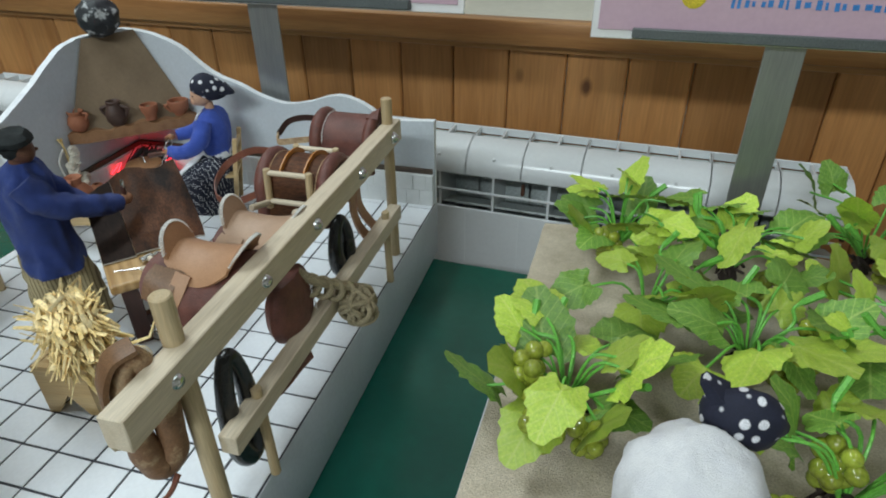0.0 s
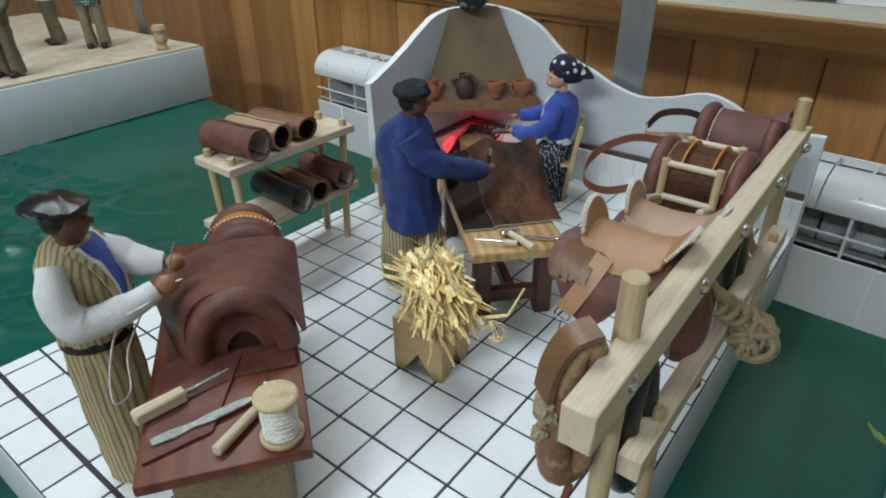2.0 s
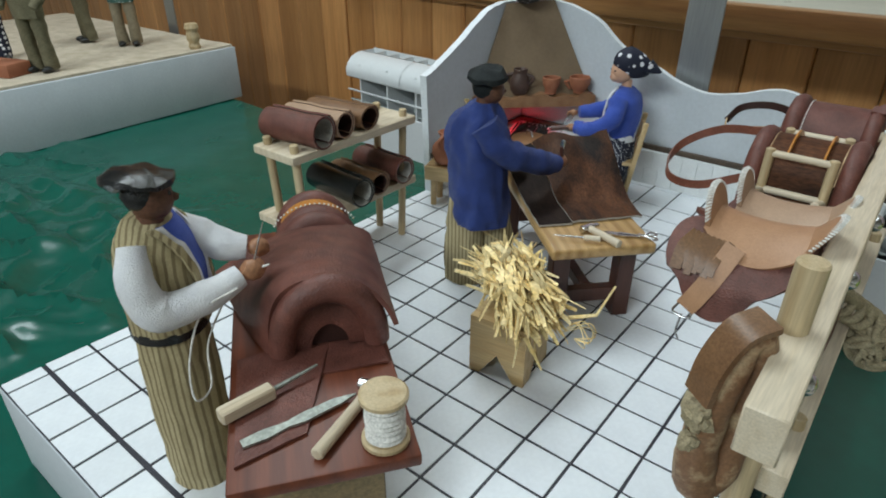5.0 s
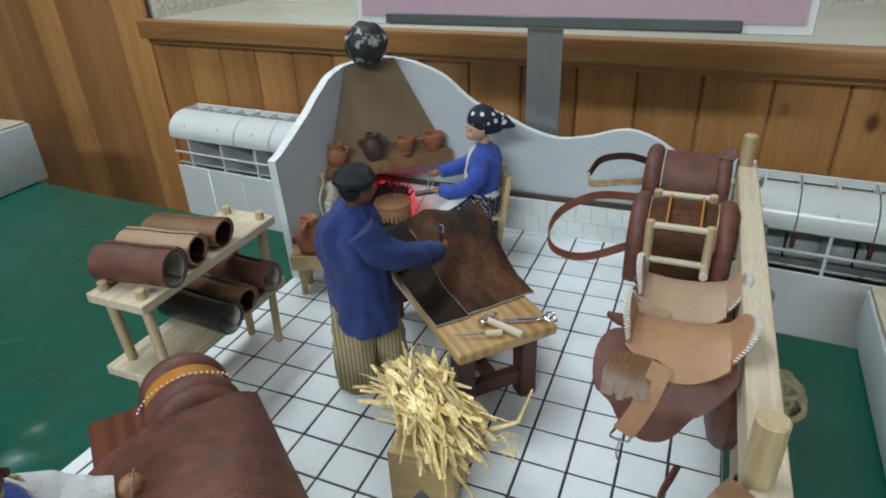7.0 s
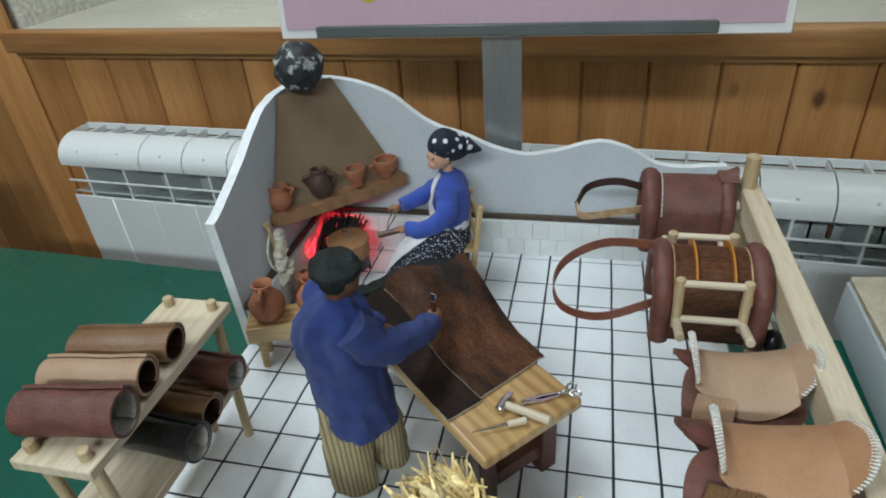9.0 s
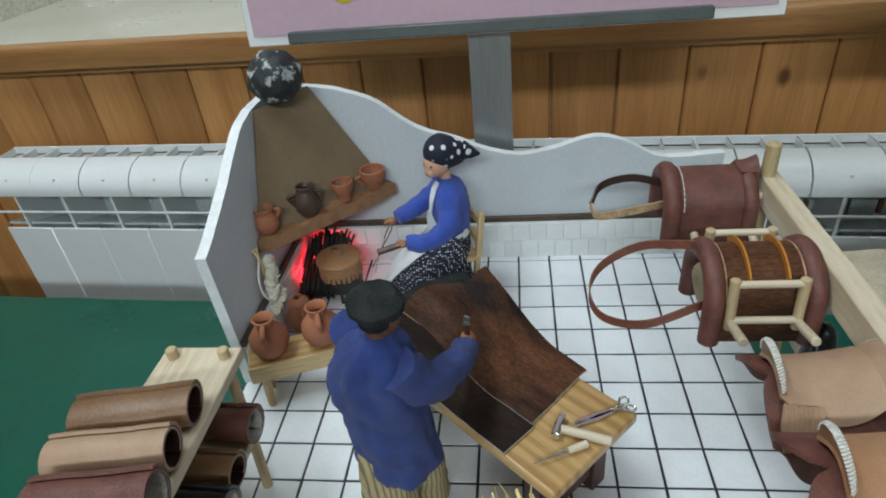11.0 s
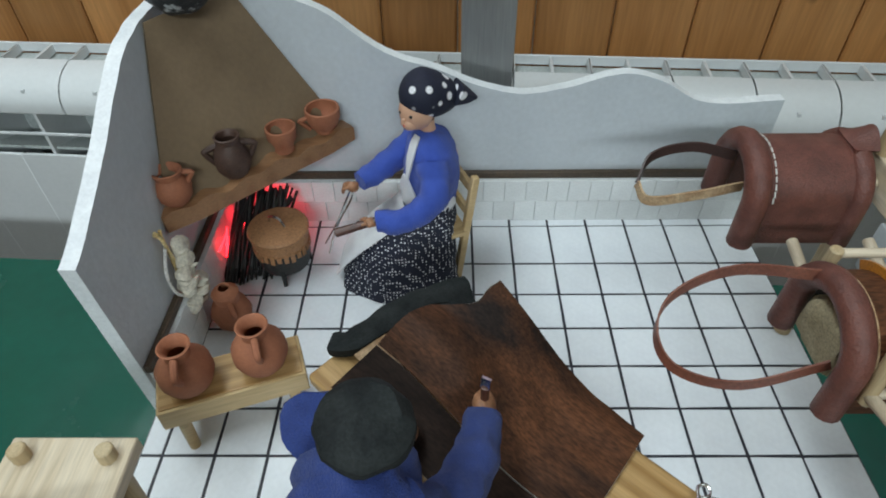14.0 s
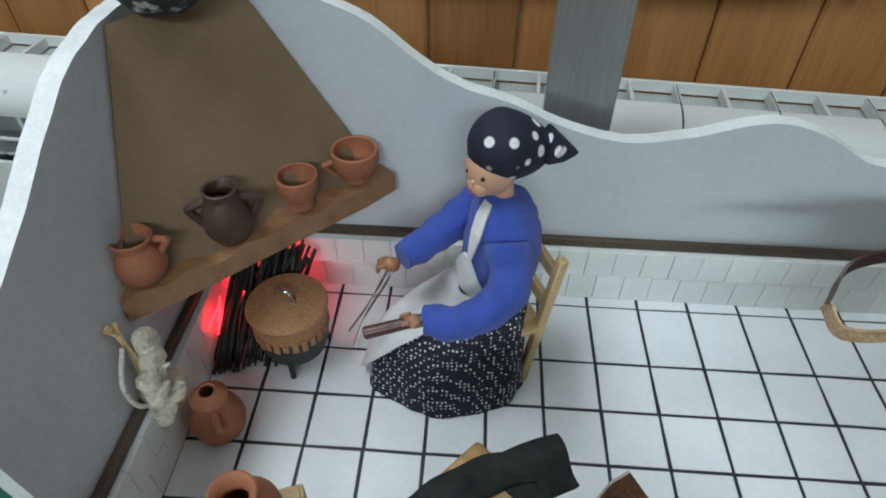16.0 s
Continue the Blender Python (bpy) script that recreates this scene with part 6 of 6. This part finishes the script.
single("saddler_doll", bm, [CORD, BLACKLEATHER, WHITECLOTH, BRIGHTBLUE, SKIN, DARKSKIN], "doll in corduroy waistcoat, white sleeves and shiny black beret", "doll")
bm = B()
rod(bm, (-0.2215, -0.5270, 0.1350), (-0.2190, -0.5200, 0.1560), 0.0006, 0.0003, 6)
single("needle", bm, METAL, "thin metal needle held in the doll's fist", "needle")

# ---- the neighbouring vineyard model ----
BED = pose(0.135, 0, 0, 0, 0, -1.5)
bm = B()
box(bm, (0.86, 0.57, 0.052), (0.43, -0.262, -0.0465), bevel=0.0015)
single("vineyard_platform", bm, PAINT, "grey-white board platform of the vineyard model", "platform", BED, kind="structure")
bm = B()
sheet(bm, lambda u, v: (0.002 + 0.856 * u, -0.545 + 0.566 * v, -0.0165 + 0.004 * noise.noise(Vector((u * 11, v * 8, 3))) + 0.002 * noise.noise(Vector((u * 40, v * 30, 5)))), 90, 70, 0.006)
single("sandy_ground", bm, SAND, "sandy burlap ground of the vineyard model", "ground", BED, kind="structure")


def leaf_mesh(seed, mat):
    """A lobed vine leaf with a raised midrib and drooping edges, 1 across."""
    r = random.Random(seed)
    bm = B()
    n = 34
    rim = []
    for k in range(n):
        a = -math.pi + 2 * math.pi * k / n
        reach = 0.37 + 0.17 * max(0.0, math.cos(a)) ** 4 + 0.020 * math.cos(5 * a) + 0.014 * (-1) ** k + 0.012 * r.uniform(-1, 1)
        if abs(a) > 2.75:
            reach *= 0.60
        rim.append((reach * math.cos(a), reach * math.sin(a)))
    mid = [(x * 0.52, y * 0.52) for x, y in rim]

    def h(x, y):
        a = math.atan2(y, x)
        vein = 0.030 * abs(math.sin(2.5 * a)) * math.hypot(x, y) * 2
        return 0.06 - 0.30 * x * x + 0.22 * abs(y) - 0.55 * y * y - vein + 0.03 * math.sin(7 * x + seed)

    c = bm.verts.new((-0.08, 0, h(0, 0)))
    m1 = [bm.verts.new((x, y, h(x, y))) for x, y in mid]
    m2 = [bm.verts.new((x, y, h(x, y) + 0.018 * math.sin(k * 2.1 + seed))) for k, (x, y) in enumerate(rim)]
    for k in range(n):
        j = (k + 1) % n
        bm.faces.new((c, m1[k], m1[j]))
        bm.faces.new((m1[k], m2[k], m2[j], m1[j]))
    return mesh_of("leaf", bm, mat, angle=60)


LEAVES = [leaf_mesh(k, LEAF if k % 3 else LEAFDARK) for k in range(6)]


def cluster(bm, at, n, r, rnd):
    for k in range(n):
        f = k / n
        w = 0.013 * (1 - f * 0.7)
        ball(bm, (at[0] + rnd.uniform(-w, w), at[1] + rnd.uniform(-w, w), max(at[2] - f * 0.030, -0.008) + rnd.uniform(-0.003, 0.003)), r * rnd.uniform(0.85, 1.1), sub=2)


def vine(x, y, n, size, seed, grapes, spread=0.075, height=0.075, lean=(0, 0)):
    r = random.Random(seed)
    t = thing("grape_vine", "plastic grape vine with broad green leaves on sandy ground", "vine", pose(x, y, -0.014), group="vines in the vineyard model")
    bm = B()
    for k in range(16):
        a = r.uniform(0, 6.28)
        q = r.uniform(0.004, 0.022)
        tube(bm, smooth_path([(0, 0, 0.001), (q * 0.5 * math.cos(a), q * 0.5 * math.sin(a), 0.012 + r.uniform(0, 0.012)), (q * math.cos(a + 0.5), q * math.sin(a + 0.5), r.uniform(0.004, 0.020))], 4), 0.0016, 5)
    lathe(bm, [(0.010, 0), (0.007, 0.010), (0.004, 0.024), (0.0, 0.026)], 9)
    part("root_tuft", bm, SOIL, t, "dark twiggy stump")
    for k in range(n):
        a = 2.4 * k + r.uniform(-0.3, 0.3)
        q = spread * r.uniform(0.40, 1.0)
        z = 0.022 + height * r.uniform(0.15, 1.0) * (1.1 - 0.5 * q / spread)
        p = Vector((q * math.cos(a) + lean[0], q * math.sin(a) + lean[1], z))
        bm = B()
        tube(bm, smooth_path([(0, 0, 0.012), (p.x * 0.4, p.y * 0.4, z * 0.8 + 0.01), p], 4), 0.0012, 6)
        part("stem", bm, STEM, t, "bright green plastic stem")
        ob = new("leaf", LEAVES[r.randrange(6)])
        ob.parent = t
        s = size * r.uniform(0.7, 1.15)
        ob.matrix_basis = Matrix.Translation(p) @ pose(0, 0, 0, r.uniform(-35, 35), -6 + r.uniform(-62, 40), math.degrees(a) + r.uniform(-30, 30)) @ Matrix.Diagonal((s, s * 0.92, s, 1))
    for k in range(3):
        a = r.uniform(0, 6.28)
        bm = B()
        tube(bm, smooth_path([(0, 0, 0.014), (0.03 * math.cos(a), 0.03 * math.sin(a), 0.05), (0.045 * math.cos(a + 0.4), 0.045 * math.sin(a + 0.4), 0.055), (0.06 * math.cos(a + 0.2), 0.06 * math.sin(a + 0.2), 0.072)], 5), [0.0016] * 12 + [0.0030] * 4, 6)
        part("tendril", bm, STEM, t, "bright green plastic tendril")
    for gx, gy, gz in grapes:
        bm = B()
        cluster(bm, (gx, gy, gz), 17, 0.0074, r)
        part("grape_cluster", bm, GRAPE, t, "cluster of translucent green grapes")


vine(0.190, -0.285, 15, 0.066, 31, [(-0.030, -0.006, 0.062), (-0.012, -0.048, 0.050), (0.020, -0.030, 0.032)], 0.072, 0.062)
vine(0.222, -0.035, 16, 0.054, 47, [(-0.010, -0.020, 0.040)], 0.070, 0.078)
vine(0.335, -0.050, 15, 0.060, 53, [(0.020, -0.050, 0.040)], 0.085, 0.060)
vine(0.330, -0.200, 15, 0.064, 61, [(0.020, -0.030, 0.050), (0.050, 0.010, 0.044)], 0.090, 0.066)
vine(0.470, 0.000, 15, 0.060, 67, [(0.010, -0.030, 0.040)], 0.085, 0.075)
vine(0.460, -0.170, 16, 0.062, 71, [(-0.020, -0.030, 0.044), (0.000, -0.050, 0.040)], 0.090, 0.070)
vine(0.372, -0.330, 12, 0.062, 91, [(-0.040, -0.030, 0.040), (-0.010, 0.010, 0.050)], 0.075, 0.060)
vine(0.250, -0.150, 8, 0.060, 83, [], 0.070, 0.050)

bm = B()
cloud(bm, [(0.246, -0.448, -0.010, 0.045, 0.040), (0.246, -0.448, 0.030, 0.040, 0.036), (0.244, -0.446, 0.075, 0.034, 0.031)], 24, 2, 0.1, 1)
cloud(bm, [(0.243, -0.445, 0.070, 0.035, 0.032), (0.240, -0.442, 0.095, 0.040, 0.036), (0.238, -0.438, 0.120, 0.038, 0.034), (0.238, -0.434, 0.135, 0.026, 0.024), (0.239, -0.432, 0.142, 0.010, 0.010)], 28, 0, 0.14, 6)
ball(bm, (0.262, -0.404, 0.1370), 0.0180, 1, 3, (1.25, 0.8, 0.85), 0.15)
tube(bm, [(0.250, -0.400, 0.144), (0.238, -0.398, 0.153)], [0.010, 0.004], 10, 1, flat=(1, 0.5))
limb(bm, [(0.275, -0.450, 0.115), (0.300, -0.462, 0.100), (0.310, -0.440, 0.085)], [0.014, 0.014, 0.010], 3)
wrinkle(bm, (0, 2, 3), 0.0034, 42)
single("grape_picker_doll", bm, [WHITECLOTH, NAVYDOT, BLUE, BLUE], "doll in white blouse and dotted kerchief bending among vines", "doll", Matrix.Translation((0.051, -0.071, 0)) @ Matrix.Diagonal((0.84, 0.84, 1.0, 1)))

# ---- the neighbouring model on its own platform ----
POD = pose(-1.148, 0.085, 0, 0, 0, 2.5)
bm = B()
box(bm, (0.70, 0.62, 0.103), (-0.35, -0.31, -0.0215), bevel=0.0015)
single("far_model_platform", bm, PAINT, "grey-white board platform of another model", "platform", POD, kind="structure")
bm = B()
sheet(bm, lambda u, v: (-0.696 + 0.692 * u, -0.616 + 0.612 * v, 0.0325 + 0.0015 * noise.noise(Vector((u * 12, v * 10, 8)))), 50, 44, 0.004)
single("far_sandy_ground", bm, SAND, "sandy ground of another model", "ground", POD, kind="structure")


up = thing("steel_upright", "flat brushed steel upright behind the model", "upright", pose(-1.405, 0.100, 0), group="steel uprights")
bm = B()
box(bm, (0.0375, 0.003, 1.20), (0, 0, 0.10), bevel=0.0006, seg=1)
part("strip", bm, STEEL, up)


def far_doll(x, y, turn, mats, h):
    bm = B()
    for s in (-1, 1):
        limb(bm, [(s * 0.013, 0.004, 0.006), (s * 0.014, 0, 0.05), (s * 0.012, 0, 0.10)], [0.012, 0.0105, 0.0125], 0)
        ball(bm, (s * 0.014, -0.008, 0.006), 0.0095, 1, 2, (0.8, 1.5, 0.6))
    cloud(bm, [(0, 0, 0.088, 0.026, 0.018), (0, 0, 0.115, 0.027, 0.019), (0, 0, 0.150, 0.030, 0.019), (0, 0, 0.166, 0.012, 0.011)], 20, 2, 0.1, x)
    for s in (-1, 1):
        limb(bm, [(s * 0.028, 0, 0.155), (s * 0.036, -0.006, 0.125), (s * 0.030, -0.022, 0.105)], [0.010, 0.009, 0.007], 2)
    ball(bm, (0, 0, 0.182), 0.014, 3, 2, (0.9, 0.95, 1.15))
    single("distant_doll", bm, mats, "dressed doll standing on the neighbouring model", "doll", pose(x - 0.045, y + 0.05, 0.034, 0, 0, turn) @ Matrix.Scale(h, 4), group="dolls of the neighbouring model")


far_doll(-1.150, -0.310, 30, [KHAKI, SOOT, KHAKI, DARKSKIN], 1.0)
far_doll(-1.360, -0.140, -10, [KHAKI, SOOT, WHITECLOTH, SKIN], 1.0)
far_doll(-1.255, -0.105, 50, [BEIGE, SOOT, CHECK, SKIN], 0.95)
far_doll(-1.300, -0.330, 80, [NAVYDOT, SOOT, WHITECLOTH, SKIN], 1.0)
bm = B()
lathe(bm, [(0.010, 0), (0.012, 0.006), (0.009, 0.012), (0.013, 0.018), (0.013, 0.026), (0.010, 0.034), (0.014, 0.040), (0.012, 0.048), (0.0, 0.050)], 14)
single("turned_post", bm, PINE_Z, "small turned wooden post on the neighbouring model", "post", pose(-1.172, 0.010, 0.034))
bm = B()
box(bm, (0.07, 0.045, 0.022), (0, 0, 0.011), bevel=0.002)
single("red_block", bm, CLAY, "low red clay block on the neighbouring model", "block", pose(-1.225, -0.310, 0.034, 0, 0, 20))

# ---- pieces: tiles, brick plinth, wall planks ----
rng = random.Random(5)
for i in range(len(COLS) - 1):
    for j in range(len(ROWS_Y) - 1):
        x1, x0, y1, y0 = COLS[i], COLS[i + 1], ROWS_Y[j], ROWS_Y[j + 1]
        g = 0.0019 if j else 0.0008
        wide = 0.0008 if j in (18, 19) else 0.0
        w, d = x1 - x0 - 0.0019, y1 - y0 - g - wide
        cx, cy = (x0 + x1) / 2, (y0 + y1) / 2 + (wide / 2 if j == 18 else -wide / 2)
        bm = B()
        box(bm, (w, d, 0.0008), bevel=0.0002, seg=1)
        jx, jy = rng.uniform(-0.00025, 0.00025), rng.uniform(-0.00025, 0.00025)
        for v in bm.verts:
            v.co.x = board_fan(cx + v.co.x, cy + v.co.y) - cx + jx * (1 if v.co.y > 0 else -1)
            v.co.y += jy * (1 if v.co.x > 0 else -1)
        ob = new("tile", mesh_of("tile", bm, TILE, smooth=False))
        ob.parent = platform
        ob.matrix_basis = pose(cx, cy, -0.0002 + rng.uniform(-0.00008, 0.00008))

plinth = thing("baseboard", "low plinth of white foam bricks along the model walls", "baseboard", kind="structure")
brick_meshes = {}


def brick(w, d, h):
    key = (round(w, 4), round(d, 4), round(h, 4))
    if key not in brick_meshes:
        bm = B()
        box(bm, (w, d, h), bevel=0.0002, seg=1)
        brick_meshes[key] = mesh_of("brick", bm, FOAM, smooth=False)
    return brick_meshes[key]


for row in range(2):
    z = 0.0102 + row * 0.0200
    w = 0.0168
    x = 0.002 - (w / 2 if row % 2 else 0)
    if row % 2:
        ob = new("brick", brick(w / 2 - 0.0003, 0.0065, 0.0198))
        ob.parent = plinth
        ob.matrix_basis = pose(0.002 - w / 4, 0.0079, z)
    while x - w > -0.404:
        ob = new("brick", brick(w - 0.0003, 0.0065, 0.0198))
        ob.parent = plinth
        ob.matrix_basis = pose(x - w / 2, 0.0079 + rng.uniform(-0.0002, 0.0002), z)
        x -= w
    y = -0.004 - (w / 2 if row % 2 else 0)
    while y - w > -0.172:
        ob = new("brick", brick(0.0065, w - 0.0003, 0.0198))
        ob.parent = plinth
        ob.matrix_basis = pose(-0.4055 + rng.uniform(-0.0002, 0.0002), y - w / 2, z)
        y -= w
bm = B()
box(bm, (0.405, 0.004, 0.0400), (-0.2005, 0.0094, 0.0203))
box(bm, (0.004, 0.165, 0.0400), (-0.4070, -0.088, 0.0203))
part("mortar", bm, FOAM, plinth)

plank_meshes = []
for h, zc in ((0.98, -0.36), (2.7, 0.5)):
    bm = B()
    box(bm, (0.0865, 0.014, h), (0, 0, 0), bevel=0.0028, seg=1)
    plank_meshes.append(mesh_of("plank", bm, PLANK, smooth=False))
k = -46
while k < 24:
    x = 0.066 + 0.088 * k
    tall = x < -1.12
    ob = new("plank", plank_meshes[1 if tall else 0])
    ob.parent = wall_n
    ob.matrix_basis = pose(x, 0.307 if not tall else 0.302, 0.5 if tall else -0.36)
    k += 1
